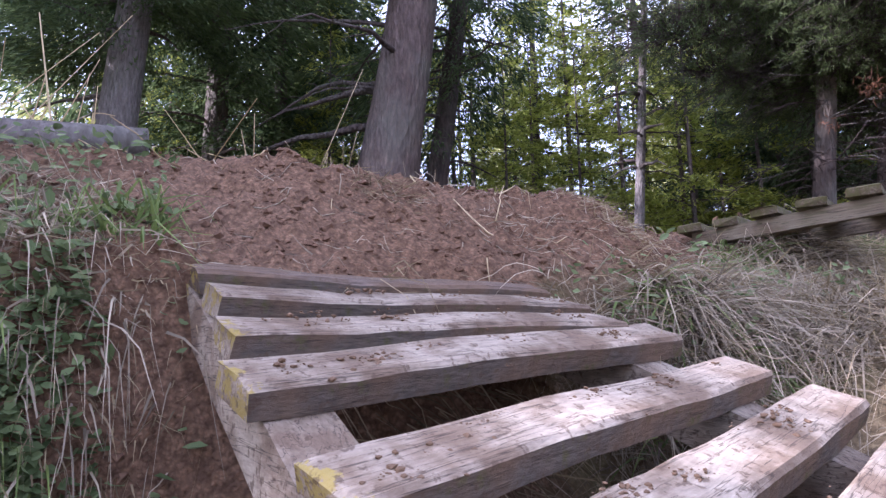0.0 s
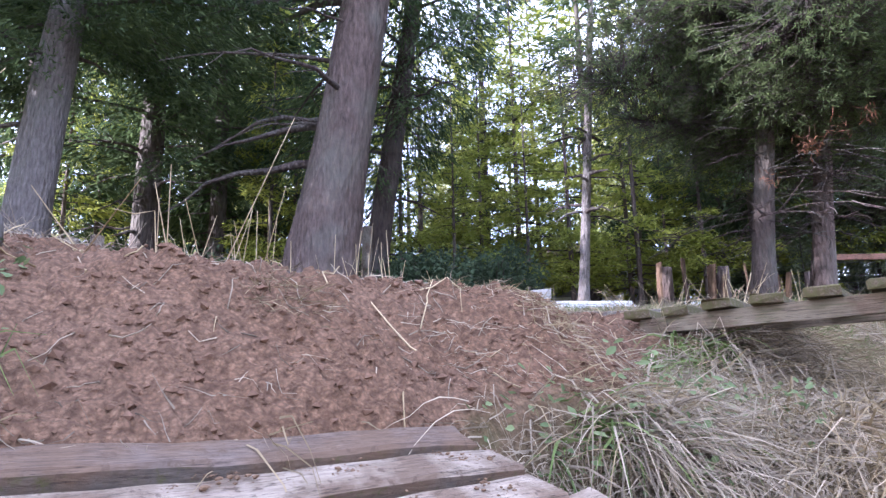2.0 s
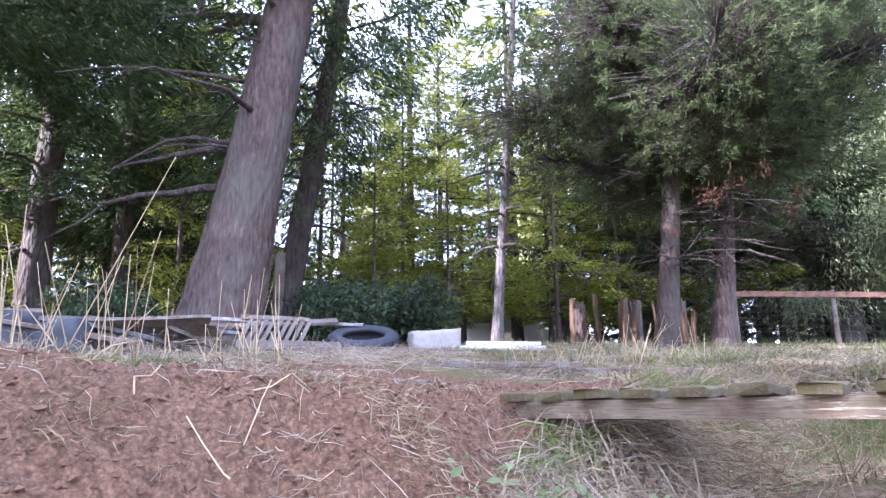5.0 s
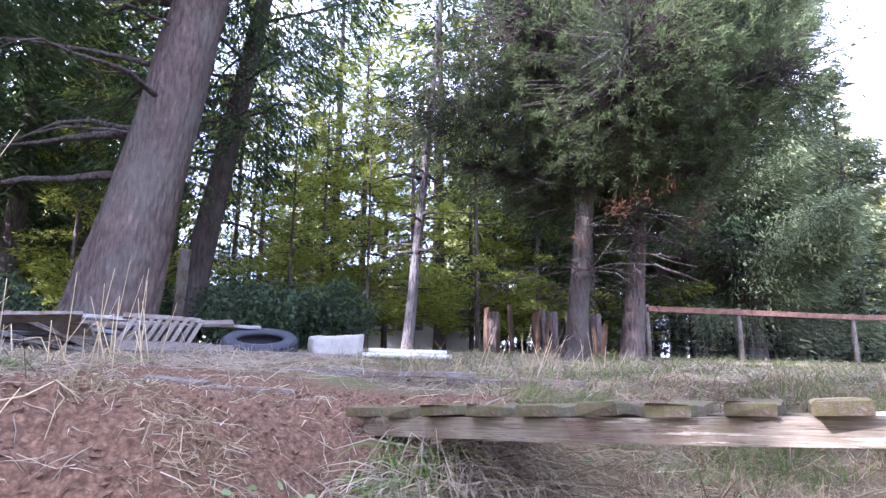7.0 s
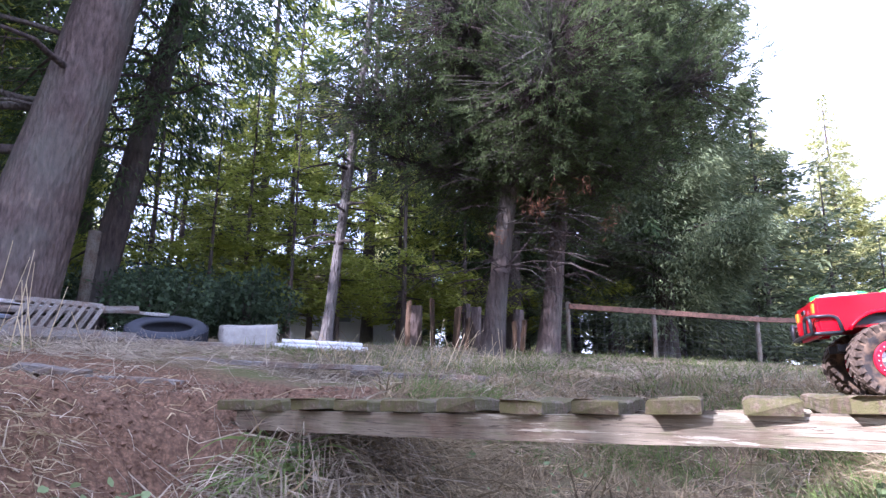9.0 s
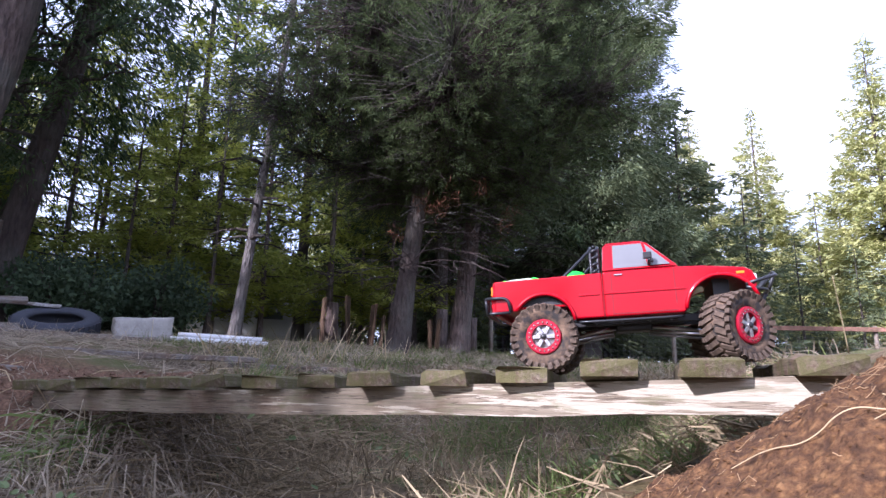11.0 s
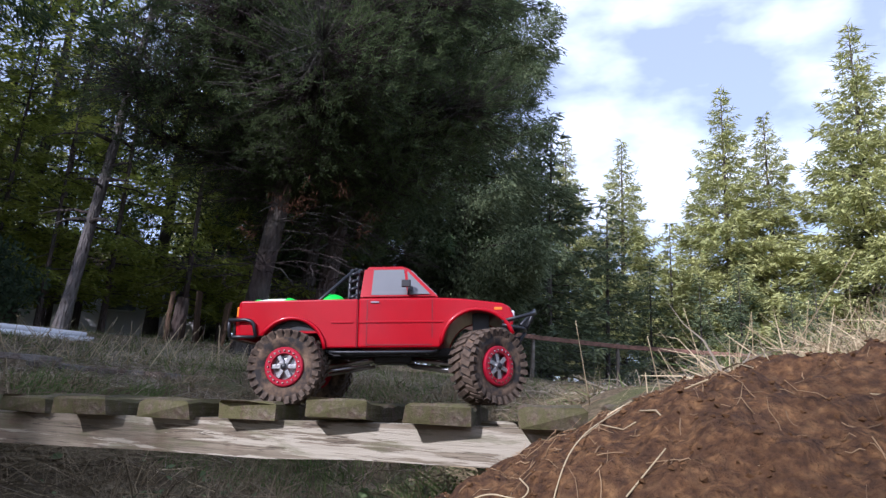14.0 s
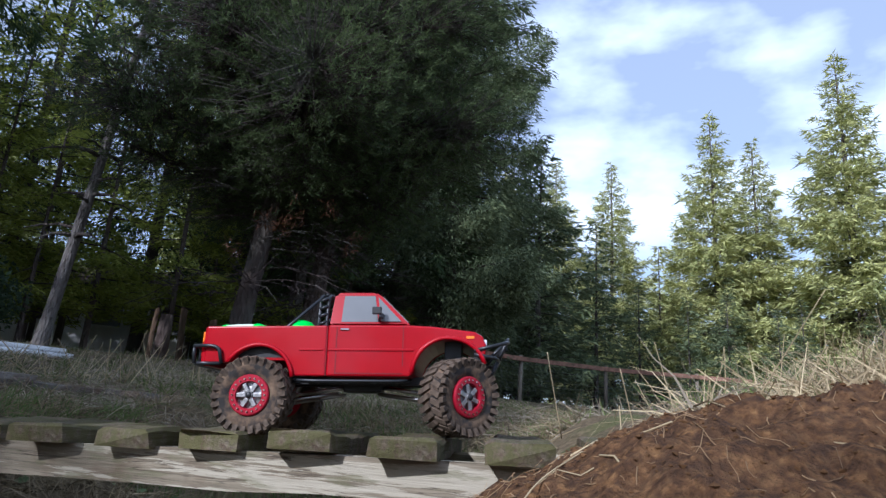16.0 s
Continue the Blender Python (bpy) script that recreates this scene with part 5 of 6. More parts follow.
turf("bank_side_straw", 13, 420, (-0.15, 0.38, -2.15, -1.80), lambda x, y: tuft(x, y, 6), 0.15, 0.0045, M_straw, "long dead blades on the bank beside the ramp", 0.7, 1.1, 0.6, 0.9)
turf("bank_straw", 14, 700, (-1.2, 0.25, -2.0, 0.4), lambda x, y: dirt_mask(x, y) * np.clip(fbm(x, y, 3.6, 2, 91) - 0.05, 0, 1), 0.07, 0.003, M_straw, "dry straw blades caught in the dirt", 0.35, 0.5, 0.9, 0.5)


turf("matted_field_grass", 16, 7500, (-2.6, 1.9, 1.1, 4.2), lambda x, y: smooth01(1.0, 1.4, y) * tuft(x, y, 3.5, 0.05, 33), 0.24, 0.0042, M_straw, "matted dead grass behind the bridge", 0.45, 0.2, 0.8, 0.75)
turf("matted_green_grass", 17, 1800, (-2.2, 1.9, 1.1, 4.2), lambda x, y: smooth01(1.0, 1.4, y) * tuft(x, y, 2.5, 0.1, 36), 0.14, 0.004, M_field, "green grass among the dead stems behind the bridge", 0.8, 0.2, 0.6, 0.6)


def hanging(name, seed, n, y0, y1, out, length, width, material, label, clumps=46):
    """Clumps of long blades that root along the brink, arch outwards and hang down the bank."""
    rng = np.random.default_rng(seed)
    cy = rng.uniform(y0, y1, clumps)
    cx = left_edge(cy) + out + rng.normal(0, 0.07, clumps)
    lean = rng.normal(0, 0.45, clumps)
    k = rng.integers(0, clumps, n)
    x, y = cx[k] + rng.normal(0, 0.022, n), cy[k] + rng.normal(0, 0.026, n)
    L = length * (0.35 + 0.95 * rng.random(n))
    d = np.stack([0.55 + 0.3 * rng.normal(0, 1, n), lean[k] + 0.6 * rng.normal(0, 1, n), 0.45 + 0.3 * rng.random(n)], 1)
    g = np.stack([-0.25 + 0.1 * rng.random(n), -0.4 * lean[k], -1.15 + 0.35 * rng.normal(0, 1, n)], 1)
    P = np.stack([x, y, ground_z(x, y) - 0.004], 1)
    side = unit(np.cross(d, rng.normal(0, 1, (n, 3))))
    seg = 7
    rows = []
    for s in np.linspace(0, 1, seg):
        c = P + (d * s + g * s * s) * L[:, None]
        c[:, 2] = np.maximum(c[:, 2], ground_z(c[:, 0], c[:, 1]) + 0.003)
        wd = (width * (0.6 + 0.8 * rng.random(n)) * (1 - 0.85 * s))[:, None] / 2
        rows += [c - side * wd, c + side * wd]
    v = np.stack(rows, 1)
    base = np.arange(n)[:, None] * (2 * seg)
    f = np.concatenate([np.stack([base + 2 * q, base + 2 * q + 1, base + 2 * q + 3, base + 2 * q + 2], -1) for q in range(seg - 1)], 1).reshape(-1, 4)
    return tagged(mesh_ob(name, v.reshape(-1, 3), f, material, smooth=False), label, "grass", kind="stuff")


hanging("hanging_dead_grass", 201, 2000, -1.0, 0.5, 0.10, 0.23, 0.0032, M_straw, "clumps of long tan grass hanging over the brink", 60)
hanging("hanging_grey_grass", 202, 1300, -0.75, 0.9, 0.22, 0.22, 0.0032, M_sedge, "clumps of grey-brown dead grass hanging down the bank", 44)
hanging("hanging_green_grass", 203, 480, -1.0, 0.2, 0.08, 0.18, 0.007, M_green, "broad green grass blades hanging over the brink", 14)
hanging("shaded_bank_grass", 204, 1500, 0.2, 1.6, 0.25, 0.26, 0.0045, M_sedge, "long dead grass hanging beneath the bridge", 36)


def sticks(name, seed, n, area, keep, length, rad, material, label, lift=0.35):
    """Loose straw and twigs lying on the ground."""
    rng = np.random.default_rng(seed)
    x, y = scatter(rng, n, *area, keep)
    out = []
    a_, L = rng.random((n, 1)) * 6.283, length * (0.3 + rng.random((n, 1)) ** 2 * 1.6)
    s = np.linspace(0, 1, 4)[None]
    px = x[:, None] + np.cos(a_) * s * L + rng.normal(0, 0.05, (n, 4)) * L
    py = y[:, None] + np.sin(a_) * s * L + rng.normal(0, 0.05, (n, 4)) * L
    pz = ground_z(px, py) + rad + s * L * lift * np.abs(rng.normal(0, 1, (n, 1)))
    thick = np.linspace(rad, rad * 0.6, 4)[None] * (0.6 + 0.8 * rng.random((n, 1)))
    for p, q in zip(np.stack([px, py, pz], -1), thick):
        out.append((p, q))
    v, f = tubes(out, 4)
    return tagged(mesh_ob(name, v, f, material), label, "debris", kind="stuff")


sticks("straw_litter", 21, 520, (-1.6, 0.3, -2.2, 0.6), lambda x, y: dirt_mask(x, y) * tuft(x, y, 4, -0.2), 0.05, 0.0012, M_straw, "short bits of straw trodden into the dirt")
sticks("twig_litter", 22, 95, (-1.4, 0.25, -2.0, 0.5), lambda x, y: dirt_mask(x, y), 0.11, 0.0019, M_stalk, "pale broken stalks lying on the dirt", 0.2)
sticks("mound_litter", 23, 1500, (1.6, 2.8, -0.75, 0.3), lambda x, y: dirt_mask(x, y), 0.020, 0.00045, M_root, "straw and root ends in the dirt mound", 0.2)
sticks("mound_roots", 24, 7, (1.72, 2.15, -0.30, 0.1), lambda x, y: dirt_mask(x, y), 0.15, 0.0009, M_stalk, "long pale roots on the mound's face", 0.04)
sticks("trench_twigs", 25, 240, (0.1, 1.7, 0.0, 1.8), lambda x, y: 1 - dirt_mask(x, y), 0.20, 0.0019, M_stalk, "fallen dry stalks in the trench", 0.12)


def straw(points, rad, label):
    """One long dry stalk lying on the mound."""
    p = np.array([(x, y, float(ground_z(x, y)) + 0.004 + 0.006 * (k % 2)) for k, (x, y) in enumerate(points)])
    q = p
    for k in range(3):
        cut = [0.75 * q[:-1] + 0.25 * q[1:], 0.25 * q[:-1] + 0.75 * q[1:]]
        q = np.concatenate([q[:1], np.stack(cut, 1).reshape(-1, 3), q[-1:]])
    v, f = tube(q, np.linspace(rad, rad * 0.6, len(q)), 6)
    tagged(mesh_ob("straw", v, f, M_stalk), label, "straw", group="long stalks on the mound")


straw([(1.95, -0.22), (1.92, -0.32), (1.91, -0.36), (1.91, -0.40), (1.925, -0.44)], 0.0007, "long pale stalk hanging down the dirt mound")
straw([(1.885, -0.345), (1.85, -0.34), (1.82, -0.335), (1.785, -0.32), (1.75, -0.30)], 0.0007, "long pale stalk hanging down the dirt mound")
straw([(1.96, -0.385), (1.985, -0.37)], 0.0007, "short broken stalk stuck in the dirt mound")
straw([(1.88, -0.33), (1.895, -0.355), (1.87, -0.35)], 0.0007, "thin bent straw on the dirt mound")


def clods(name, seed, n, area, keep, size, material, label):
    """Crumbs and clods of earth: small lumpy octahedra."""
    rng = np.random.default_rng(seed)
    x, y = scatter(rng, n, *area, keep)
    z = ground_z(x, y)
    o = np.array([(1, 0, 0), (-1, 0, 0), (0, 1, 0), (0, -1, 0), (0, 0, 1), (0, 0, -1)], float)
    fo = [(0, 2, 4), (2, 1, 4), (1, 3, 4), (3, 0, 4), (2, 0, 5), (1, 2, 5), (3, 1, 5), (0, 3, 5)]
    r = size * (0.3 + rng.random(n) ** 3 * 1.8)
    v = o[None] * r[:, None, None] * (0.6 + 0.8 * rng.random((n, 6, 1)))
    q = unit(rng.normal(0, 1, (n, 3)))
    p = unit(np.cross(q, rng.normal(0, 1, (n, 3))))
    v = np.einsum("nij,njk->nik", v, np.stack([q, p, np.cross(q, p)], 1))
    v[:, :, 2] *= 0.7
    v += np.stack([x, y, z + r * 0.05], 1)[:, None]
    f = (np.array(fo)[None] + np.arange(n)[:, None, None] * 6).reshape(-1, 3)
    return tagged(mesh_ob(name, v.reshape(-1, 3), f, material, smooth=False), label, "earth", kind="stuff")


M_clod = simple("crumbled_earth", (0.19, 0.115, 0.076), 0.95, 0, 0.35, 90, 0.1, rel=0.5)
M_clod_sand = simple("sandy_earth", (0.15, 0.080, 0.036), 0.95, 0, 0.4, 60, 0.1, rel=0.5)
M_clod_tan = simple("dried_mud", (0.20, 0.13, 0.083), 0.95, 0, 0.3, 90, 0.1, rel=0.5)
clods("earth_crumbs", 31, 8000, (-1.1, 0.35, -2.2, 0.5), lambda x, y: dirt_mask(x, y) * tuft(x, y, 5, -0.25, 12), 0.0062, M_clod, "loose crumbs of brown earth")
clods("mound_crumbs", 32, 15000, (1.6, 2.7, -0.75, 0.3), lambda x, y: dirt_mask(x, y), 0.0016, M_clod_sand, "loose crumbs of orange-brown earth")


ball_bm = bmesh.new()
bmesh.ops.create_icosphere(ball_bm, subdivisions=1, radius=1.0)
BALL = np.array([tuple(q.co) for q in ball_bm.verts])
BALL_FACES = np.array([[q.index for q in g.verts] for g in ball_bm.faces])
ball_bm.free()


def mud_on(name, seed, places, material, label):
    rng = np.random.default_rng(seed)
    pts, faces = [], []
    for x, y, z, r in places:
        for k in range(16):
            a_ = r * (0.08 + 0.42 * rng.random() ** 2)
            dx, dy = rng.normal(0, 0.8) * r, rng.normal(0, 1.6) * r
            at = np.array([x + dx, y + dy, z - 0.43 * dx + 0.15 * a_])
            p = BALL * a_ * (0.6 + 0.7 * rng.random((len(BALL), 1))) * np.array([1, 1.1, 0.6])
            faces.append(BALL_FACES + len(BALL) * len(pts))
            pts.append(p + at)
    return tagged(mesh_ob(name, np.concatenate(pts), np.concatenate(faces), material, smooth=False), label, "mud", kind="stuff")


lumps = []
rngm = np.random.default_rng(41)
for k in range(1, 9):
    for q in range(22):
        u = rngm.random()
        x = LEFT_X[k] + (RIGHT_X[k] - LEFT_X[k]) * u + rngm.normal(0, 0.018)
        lumps.append((x, LEFT_Y[k] + (RIGHT_Y[k] - LEFT_Y[k]) * u, ramp_z(x) + 0.001, 0.004 + 0.011 * rngm.random() ** 2.5))
mud_on("mud_lumps", 42, lumps, M_clod_tan, "dried lumps of mud on the ramp boards")


def broad_leaves(name, seed, n, area, keep, size, label, tall=0.05):
    rng = np.random.default_rng(seed)
    x, y = scatter(rng, n, *area, keep)
    z = ground_z(x, y)
    w = unit(np.stack([rng.normal(0.25, 1, n), rng.normal(0, 1, n), rng.normal(0.15, 0.35, n)], 1))
    up = unit(np.stack([rng.normal(0.9, 0.5, n), rng.normal(0, 0.5, n), np.ones(n)], 1))
    side = unit(np.cross(w, up))
    b = np.stack([x, y, z + 0.006 + tall * rng.random(n)], 1)
    L, W = size * (0.5 + 0.9 * rng.random(n)), size * 0.55 * (0.6 + 0.7 * rng.random(n))
    q = [b, b + w * (L * 0.3)[:, None] + side * (W * 0.42)[:, None], b + w * (L * 0.65)[:, None] + side * (W * 0.5)[:, None], b + w * L[:, None] - up * (L * 0.12)[:, None],
         b + w * (L * 0.65)[:, None] - side * (W * 0.5)[:, None], b + w * (L * 0.3)[:, None] - side * (W * 0.42)[:, None], b + w * (L * 0.5)[:, None] - up * (L * 0.10)[:, None]]
    v = np.stack(q, 1).reshape(-1, 3)
    k = np.arange(n)[:, None] * 7
    f = np.concatenate([np.stack([k + a_, k + b_, k + 6], -1) for a_, b_ in ((0, 1), (1, 2), (2, 3), (3, 4), (4, 5), (5, 0))], 1).reshape(-1, 3)
    return tagged(mesh_ob(name, v, f, M_weed, smooth=False), label, "weeds", kind="stuff")


broad_leaves("bank_weeds", 51, 900, (0.0, 0.36, -2.05, -1.79), lambda x, y: tuft(x, y, 7, 0.15), 0.028, "small broad-leaved weeds on the bank beside the ramp")
broad_leaves("crest_weeds", 52, 200, (-0.35, 0.12, -2.1, -1.72), lambda x, y: tuft(x, y, 6), 0.028, "small weeds on the crest of the bank")
broad_leaves("brink_weeds", 53, 420, (0.26, 0.60, -1.05, -0.2), lambda x, y: tuft(x, y, 7, 0.15), 0.028, "leafy weeds among the dead grass of the brink", 0.11)
broad_leaves("trench_weeds", 54, 160, (0.1, 1.6, -0.1, 1.4), lambda x, y: tuft(x, y, 3, 0.2), 0.035, "scattered weeds in the trench")


def stalks(seed, x, y, n, height, spread, rad=0.0032):
    """A clump of tall dry stalks, some broken over."""
    rng = np.random.default_rng(seed)
    root = new("dry_stalks")
    tagged(root, "clump of tall bleached dry stalks standing in the grass", "plant", group="clumps of dry stalks")
    out = []
    for k in range(n):
        H = height * (0.35 + 0.75 * rng.random())
        a_, t_ = rng.random() * 6.283, abs(rng.normal(0, 0.42 if height > 0.4 else 0.8))
        s = np.linspace(0, 1, 6)
        p = np.stack([np.cos(a_) * t_ * s * H + rng.normal(0, spread), np.sin(a_) * t_ * s * H + rng.normal(0, spread), s * H], 1)
        if rng.random() < 0.35:
            j = rng.integers(2, 5)
            for q in range(j, 6):
                p[q] = p[j - 1] + np.array([math.cos(a_) * 0.7, math.sin(a_) * 0.7, -0.35 + 0.3 * rng.random()]) * H * 0.16 * (q - j + 1)
        out.append((p, np.linspace(rad, rad * 0.45, 6) * (0.7 + 0.7 * rng.random()) * (1 if height > 0.4 else 0.8)))
    v, f = tubes(out, 5)
    v = v + np.array([x, y, 0])
    bz = float(ground_z(x, y)) - 0.02
    v[:, 2] += bz
    tagged(mesh_ob("stalk_clump", v, f, M_stalk, root), kind="stuff")
    return root


for k, (x, y, n, h, sp) in enumerate(((-1.95, -1.05, 8, 1.0, 0.06), (-2.1, -0.72, 14, 0.62, 0.16), (-2.15, -0.35, 16, 0.5, 0.18), (-2.2, 0.1, 14, 0.55, 0.16), (-2.6, 0.45, 10, 0.45, 0.2), (-1.45, 2.45, 40, 0.36, 0.3), (-1.0, -2.05, 14, 0.42, 0.12), (-1.15, 2.7, 34, 0.26, 0.35), (-3.2, -0.6, 10, 0.5, 0.25), (-0.55, -1.62, 5, 0.30, 0.03), (-1.75, 2.3, 30, 0.3, 0.3), (-0.9, -2.25, 10, 0.36, 0.12))):
    stalks(61 + k, x, y, n, h, sp)
for k, (x, y) in enumerate(((2.10, 0.16), (2.20, 0.10), (2.06, 0.30), (2.30, 0.20))):
    stalks(81 + k, x, y, 9, 0.13, 0.09, 0.0013)

# ---- scrap heap behind the bank ----
M_rubber = simple("old_tyre_rubber", (0.055, 0.060, 0.075), 0.75, 0, 0.2, 30, 0.3)
M_conc = simple("pale_crumbling_block", (0.46, 0.44, 0.40), 0.95, 0, 0.25, 25, 0.2, rel=0.6, depth=0.01)
M_whitep = simple("white_pvc", (0.78, 0.79, 0.80), 0.45, 0, 0.06, 20)
M_tarp = simple("grey_blue_tarpaulin", (0.10, 0.115, 0.14), 0.6, 0, 0.5, 12, rel=0.5, depth=0.01)


def gz(x, y):
    return float(ground_z(x, y, False))


tyre = new("car_tyre")
tagged(tyre, "worn dark car tyre lying flat on the ground", "tyre")
v, f = lathe([(0.20, -0.085), (0.225, -0.105), (0.30, -0.11), (0.325, -0.085), (0.335, -0.03), (0.335, 0.03), (0.325, 0.085), (0.30, 0.11), (0.225, 0.105), (0.20, 0.085), (0.215, 0.06), (0.29, 0.05), (0.30, 0), (0.29, -0.05), (0.215, -0.06), (0.20, -0.085)], 48)
mesh_ob("carcass", v, f, M_rubber, tyre)
bm = bmesh.new()
for k in range(44):
    for dy in (-0.062, 0, 0.062):
        b2 = box_bm(0.034, 0.045, 0.010, 0.0, (0, dy, 0.335))
        bmesh.ops.rotate(b2, cent=(0, 0, 0), matrix=Matrix.Rotation(k * 2 * math.pi / 44 + dy, 3, "Y"), verts=b2.verts)
        join_bm(bm, b2)
part("tread", bm, M_rubber, tyre)
tyre.matrix_basis = Matrix.Translation((-3.72, 2.08, gz(-3.72, 2.08) + 0.06)) @ Matrix.Rotation(0.34, 4, Vector((0.54, 0.84, 0))) @ Matrix.Rotation(math.pi / 2 + 0.04, 4, "X")


def rough_block(name, size, seed, material, label, category):
    bm = bmesh.new()
    bmesh.ops.create_cube(bm, size=1.0)
    bmesh.ops.subdivide_edges(bm, edges=bm.edges[:], cuts=5, use_grid_fill=True)
    r = np.random.default_rng(seed)
    for q in bm.verts:
        n = Vector(noise.noise_vector(q.co * 3.1 + Vector((seed, 0, 0)))) * 0.07
        q.co = Vector(((q.co.x + n.x) * size[0], (q.co.y + n.y) * size[1], (q.co.z + n.z) * size[2]))
    return tagged(part(name, bm, material, None, smooth=True), label, category)


blk = rough_block("broken_block", (0.46, 0.26, 0.21), 3, M_conc, "pale crumbling concrete block beside the tyre", "block")
blk.matrix_basis = pose(-3.22, 2.55, gz(-3.22, 2.55) + 0.09, 3, -4, 60)

for k, (x, y, L, a_) in enumerate(((-2.75, 2.95, 0.75, 52), (-2.72, 3.03, 0.70, 55), (-2.80, 3.08, 0.8, 50), (-2.74, 3.0, 0.72, 53))):
    v, f = tube([(-L / 2, 0, 0), (0, 0, 0.0), (L / 2, 0, 0)], 0.022, 10)
    o = tagged(mesh_ob("pipe", v, f, M_whitep), "white plastic pipe lying in the grass", "pipe", group="stack of white pipes")
    o.matrix_basis = pose(x, y, gz(x, y) + 0.03 + (0.04 if k == 3 else 0), 0, 1, a_)

def scrap_board(x, y, z, L, w, h, yaw, pitch=0.0, roll=0.0, material=None, label="weathered grey scrap board"):
    me = plank_mesh("scrap_board", L, w, h, int(abs(x * 100 + y * 10)), material or M_scrap)
    o = tagged(new("scrap_board", me), label, "board", group="boards of the scrap heap")
    o.matrix_basis = pose(x, y, gz(x, y) + z, roll, pitch, yaw)
    return o


M_blue = wood_mat("blue_grey_board", (0.24, 0.27, 0.30), (0.10, 0.115, 0.13))
M_paintb = wood_mat("white_painted_board", (0.58, 0.58, 0.57), (0.3, 0.29, 0.28))
scrap_board(-4.35, 1.30, 0.24, 1.5, 0.16, 0.03, 62, -3, 20)
scrap_board(-4.30, 1.45, 0.27, 1.7, 0.05, 0.03, 61, 2, 0, M_paintb, "peeling white-painted batten on the scrap heap")
scrap_board(-4.6, 0.85, 0.16, 1.3, 0.2, 0.03, 66, -4, 25)
scrap_board(-4.5, 0.55, 0.10, 1.6, 0.16, 0.04, 70, 2, 5)
scrap_board(-3.75, 1.30, 0.05, 0.9, 0.18, 0.03, 64, 1, 30)
scrap_board(-3.3, 1.75, 0.03, 1.6, 0.10, 0.03, 50, 1, 5)
scrap_board(-1.46, 0.15, 0.03, 0.30, 0.07, 0.03, 35, 6, 8)
scrap_board(-1.20, 0.33, 0.015, 0.5, 0.08, 0.025, 28, 2, 0)
scrap_board(-4.9, -0.25, 0.15, 1.4, 0.12, 0.03, 78, -5, 10, M_paintb, "peeling white-painted batten on the scrap heap")
scrap_board(-4.8, -0.05, 0.20, 1.2, 0.08, 0.03, 72, 4, 0)
scrap_board(-5.0, -0.55, 0.24, 1.5, 0.10, 0.03, 84, 3, 15)
scrap_board(-5.1, -0.9, 0.30, 1.1, 0.12, 0.03, 88, -4, 20)
scrap_board(-4.75, 0.15, 0.08, 1.6, 0.14, 0.03, 75, 0, 0, M_paintb, "peeling white-painted batten on the scrap heap")
scrap_board(-0.9, 1.95, 0.03, 0.9, 0.10, 0.03, 8, 2, 0)
scrap_board(-1.6, 1.45, 0.03, 1.3, 0.10, 0.03, 30, 2, 0)

rngh = np.random.default_rng(505)
for k in range(22):
    y = -1.6 + 2.2 * rngh.random()
    scrap_board(-4.15 + 0.25 * rngh.normal(), y, 0.05 + 0.22 * rngh.random(), 0.7 + 0.9 * rngh.random(), 0.06 + 0.12 * rngh.random(), 0.03, 78 + 16 * rngh.normal(), 7 * rngh.normal(), 25 * rngh.normal(), M_blue if k % 3 == 0 else None, "bluish-grey weathered scrap board" if k % 3 == 0 else "weathered grey scrap board")

lattice = new("wooden_crate_panel")
tagged(lattice, "broken grey slatted wooden panel leaning on the scrap heap", "crate panel")
rail_me = plank_mesh("rail", 0.62, 0.05, 0.03, 3, M_scrap)
for z in (0.16, -0.13):
    o = new("rail", rail_me)
    o.parent = lattice
    o.matrix_basis = pose(0, 0, z, 90, 0, 0)
slat_me = plank_mesh("slat", 0.30, 0.035, 0.015, 4, M_scrap)
for k in range(9):
    o = new("slat", slat_me)
    o.parent = lattice
    o.matrix_basis = Matrix.Translation((-0.26 + 0.065 * k, -0.022, 0.01)) @ Matrix.Rotation(math.pi / 2 + 0.38, 4, "Y") @ Matrix.Rotation(math.pi / 2, 4, "X")
lattice.matrix_basis = pose(-3.98, 1.28, gz(-3.98, 1.28) + 0.16, -28, 2, 64)

tarp = rough_block("tarpaulin", (0.85, 0.4, 0.22), 9, M_tarp, "crumpled grey-blue tarpaulin bundle on the heap", "tarpaulin")
tarp.matrix_basis = pose(-4.75, 0.35, gz(-4.75, 0.35) + 0.13, 5, 8, 66)
for k, (x, y, sx, sz) in enumerate(((-4.05, -0.95, 0.7, 0.34), (-4.2, -1.35, 0.6, 0.3), (-3.95, -0.5, 0.5, 0.24))):
    heap = rough_block("tarpaulin", (sx, 0.4, sz), 23 + 7 * k, M_tarp, "crumpled grey-blue tarpaulin bundle on the heap", "tarpaulin")
    heap.matrix_basis = pose(x, y, gz(x, y) + sz * 0.42, 4, 6 - 7 * k, 80 - 12 * k)
tarp2 = rough_block("tarpaulin", (0.8, 0.45, 0.26), 17, M_tarp, "crumpled grey-blue tarpaulin bundle on the heap", "tarpaulin")
tarp2.matrix_basis = pose(-5.25, -1.05, gz(-5.25, -1.05) + 0.16, 0, -6, 80)

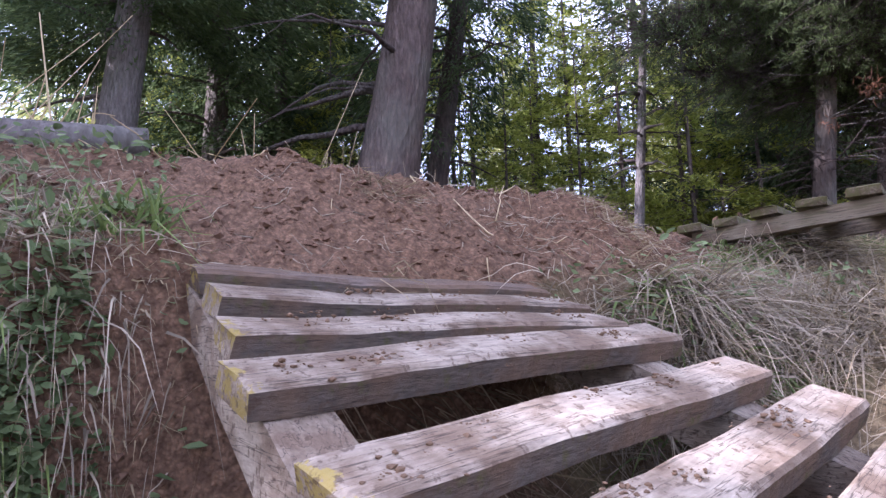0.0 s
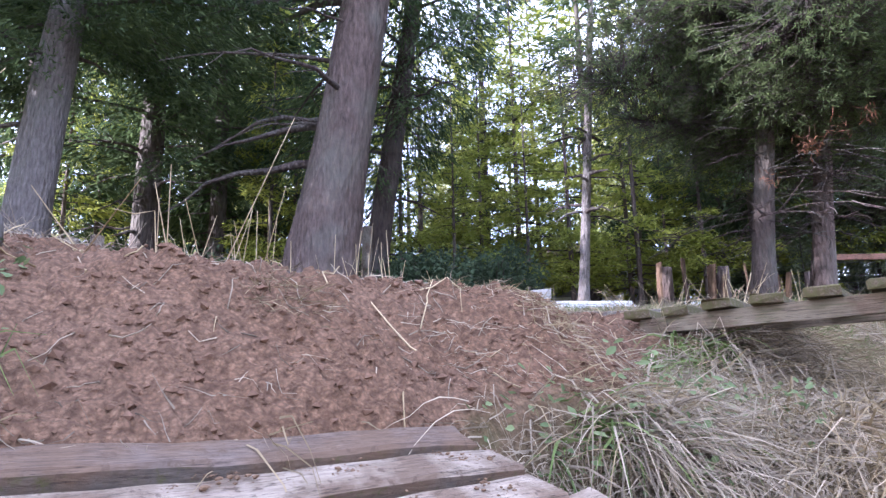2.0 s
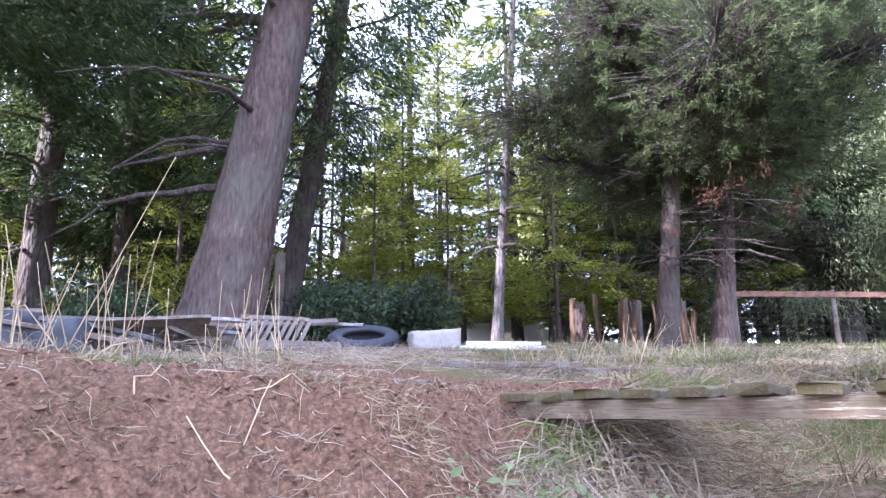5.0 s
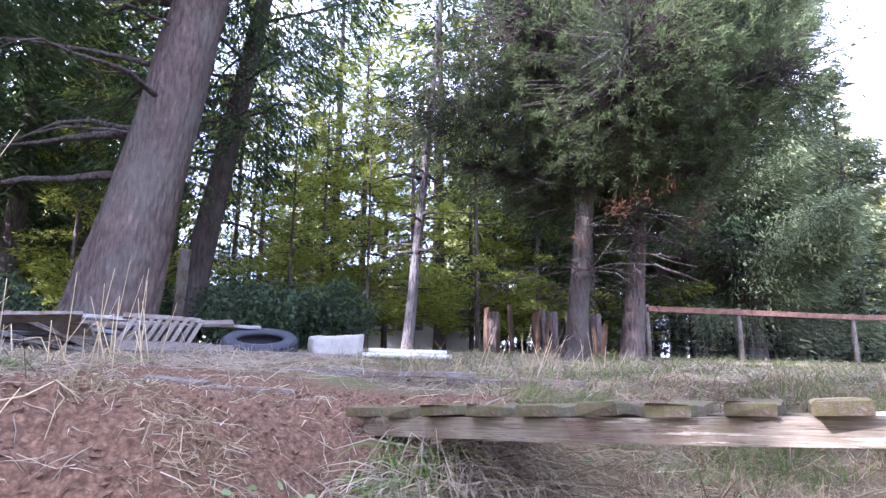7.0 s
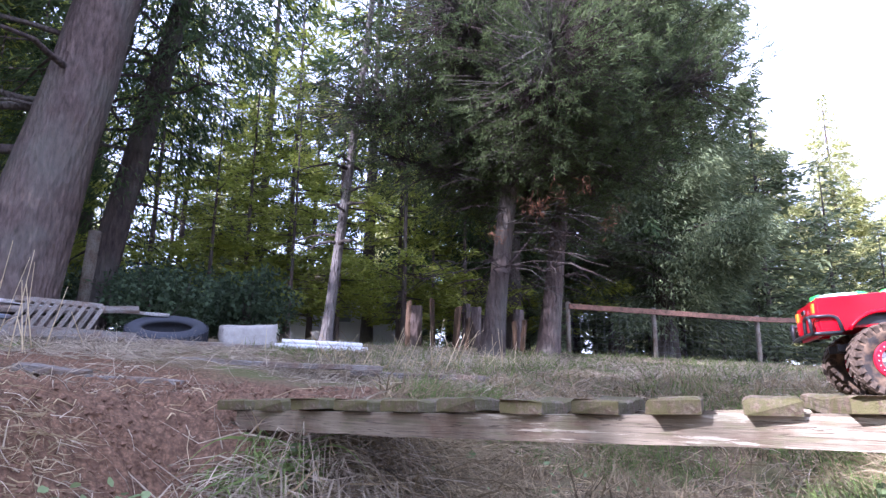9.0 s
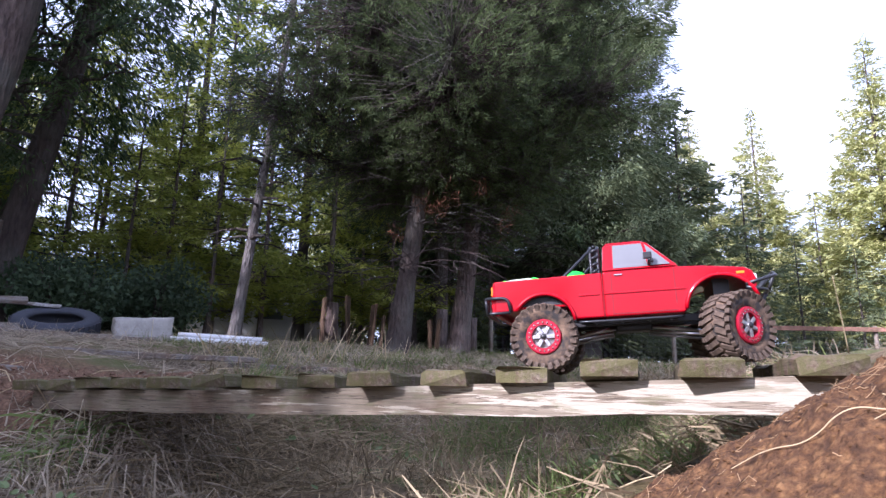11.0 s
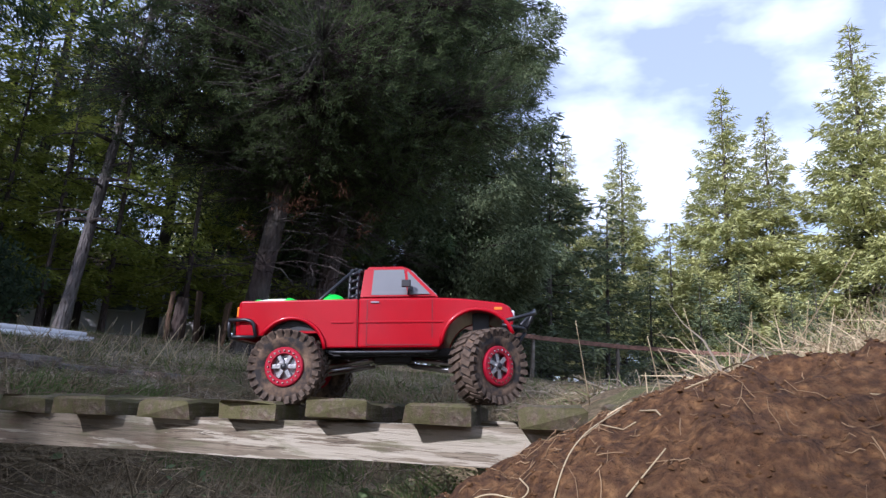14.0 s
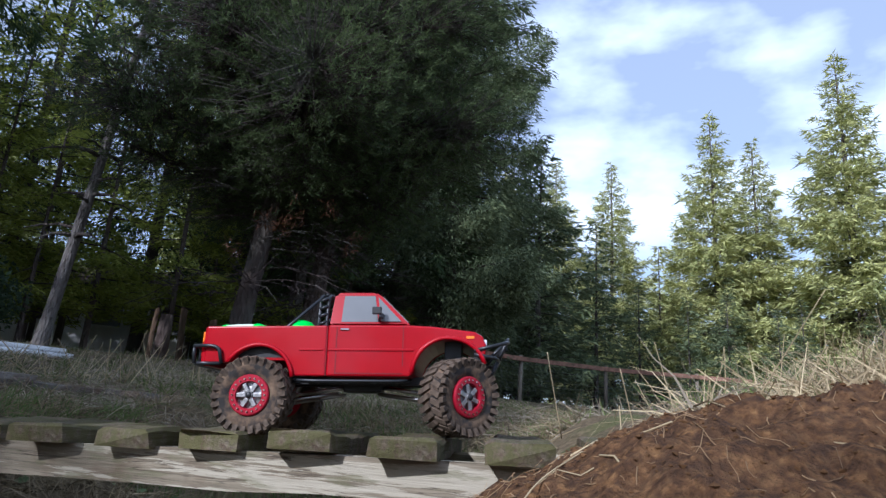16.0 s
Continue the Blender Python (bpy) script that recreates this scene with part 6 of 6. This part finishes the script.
v, f = tube(np.stack([np.linspace(-0.7, 0.7, 9), 0.02 * np.sin(np.linspace(0, 5, 9)), 0 * np.linspace(0, 1, 9)], 1), np.linspace(0.05, 0.042, 9), 12)
log = tagged(mesh_ob("log", v, f, M_bark_grey), "pale grey log lying along the bank's crest", "log")
log.matrix_basis = pose(-0.62, -2.45, gz(-0.62, -2.2) + 0.025, 0, -1, 78)

# old grey posts standing in the edge of the wood
for x, y, h in ((-7.4, -0.9, 0.9), (-7.15, -0.75, 0.8), (-7.6, -0.6, 1.0), (-6.9, 2.9, 1.3)):
    v, f = tube([(0, 0, -0.2), (0.01, 0, h * 0.5), (0.0, 0.02, h)], (0.09, 0.085, 0.08), 9)
    o = tagged(mesh_ob("old_post", v, f, M_post), "weathered grey fence post at the wood's edge", "post", group="old posts")
    o.matrix_basis = Matrix.Translation((x, y, gz(x, y)))

# cut stumps and stacked timber seen between the trunks
for x, y, h, r in ((-4.3, 8.2, 0.75, 0.10), (-4.0, 9.2, 0.8, 0.11), (-3.6, 9.7, 0.7, 0.08), (-3.8, 5.8, 0.55, 0.09), (-4.9, 8.9, 0.9, 0.05)):
    v, f = tube([(0, 0, -0.15), (0.01, 0.01, h * 0.5), (0.03, 0, h)], (r * 1.2, r, r * 0.9), 10)
    o = tagged(mesh_ob("stump", v, f, M_bark), "tall broken stump with warm brown wood", "stump", group="stumps among the trunks")
    o.matrix_basis = Matrix.Translation((x, y, gz(x, y)))

# upright old boards stacked among the trunks
M_slab = wood_mat("brown_slab_wood", (0.125, 0.080, 0.050), (0.045, 0.028, 0.018), grain=(2, 40, 40))
rngs = np.random.default_rng(314)
for k in range(7):
    u = k / 6
    x, y = -3.65 + 1.15 * u + 0.05 * rngs.normal(), 5.55 + 1.0 * u + 0.10 * rngs.normal()
    h = 0.40 + 0.3 * rngs.random()
    o = tagged(new("slab_board", plank_mesh("slab_board", h, 0.11 + 0.10 * rngs.random(), 0.03, 70 + k, M_slab)), "brown rough-sawn slab standing among the trunks", "board", group="slabs standing in the wood")
    o.matrix_basis = Matrix.Translation((x, y, gz(x, y) + h * 0.46)) @ Matrix.Rotation(0.9 + 0.3 * rngs.normal(), 4, "Z") @ Matrix.Rotation(math.pi / 2 + 0.07 * rngs.normal(), 4, "Y")

# a low cabin glimpsed through the trunks
cabin = new("cabin")
tagged(cabin, "small white-walled cabin with a brown roof beyond the trees", "cabin")
M_wall = simple("white_siding", (0.80, 0.79, 0.77), 0.8, 0, 0.1, 3)
M_roofb = simple("brown_roofing", (0.12, 0.07, 0.05), 0.85, 0, 0.2, 8)
boxes_mesh("wall", [((5.0, 3.2, 2.0), (0, 0, 1.0), None)], M_wall, cabin)
bm = bmesh.new()
for s in (-1, 1):
    box_bm(5.6, 2.1, 0.10, 0.0, (0, s * 0.95, 2.35), bm, Matrix.Rotation(-s * 0.45, 4, "X"))
part("roof", bm, M_roofb, cabin)
for x in (-1.5, 0.2, 1.7):
    w_ = boxes_mesh("window", [((0.8, 0.06, 0.7), (x, -1.62, 1.25), None)], M_glass, cabin)
    for z in (1.64, 0.86):
        boxes_mesh("window_frame", [((0.9, 0.05, 0.06), (x, -1.66, z), None)], M_wall, w_)
cabin.matrix_basis = pose(-13.4, 14.2, gz(-13.4, 14.2), 0, 0, 40)
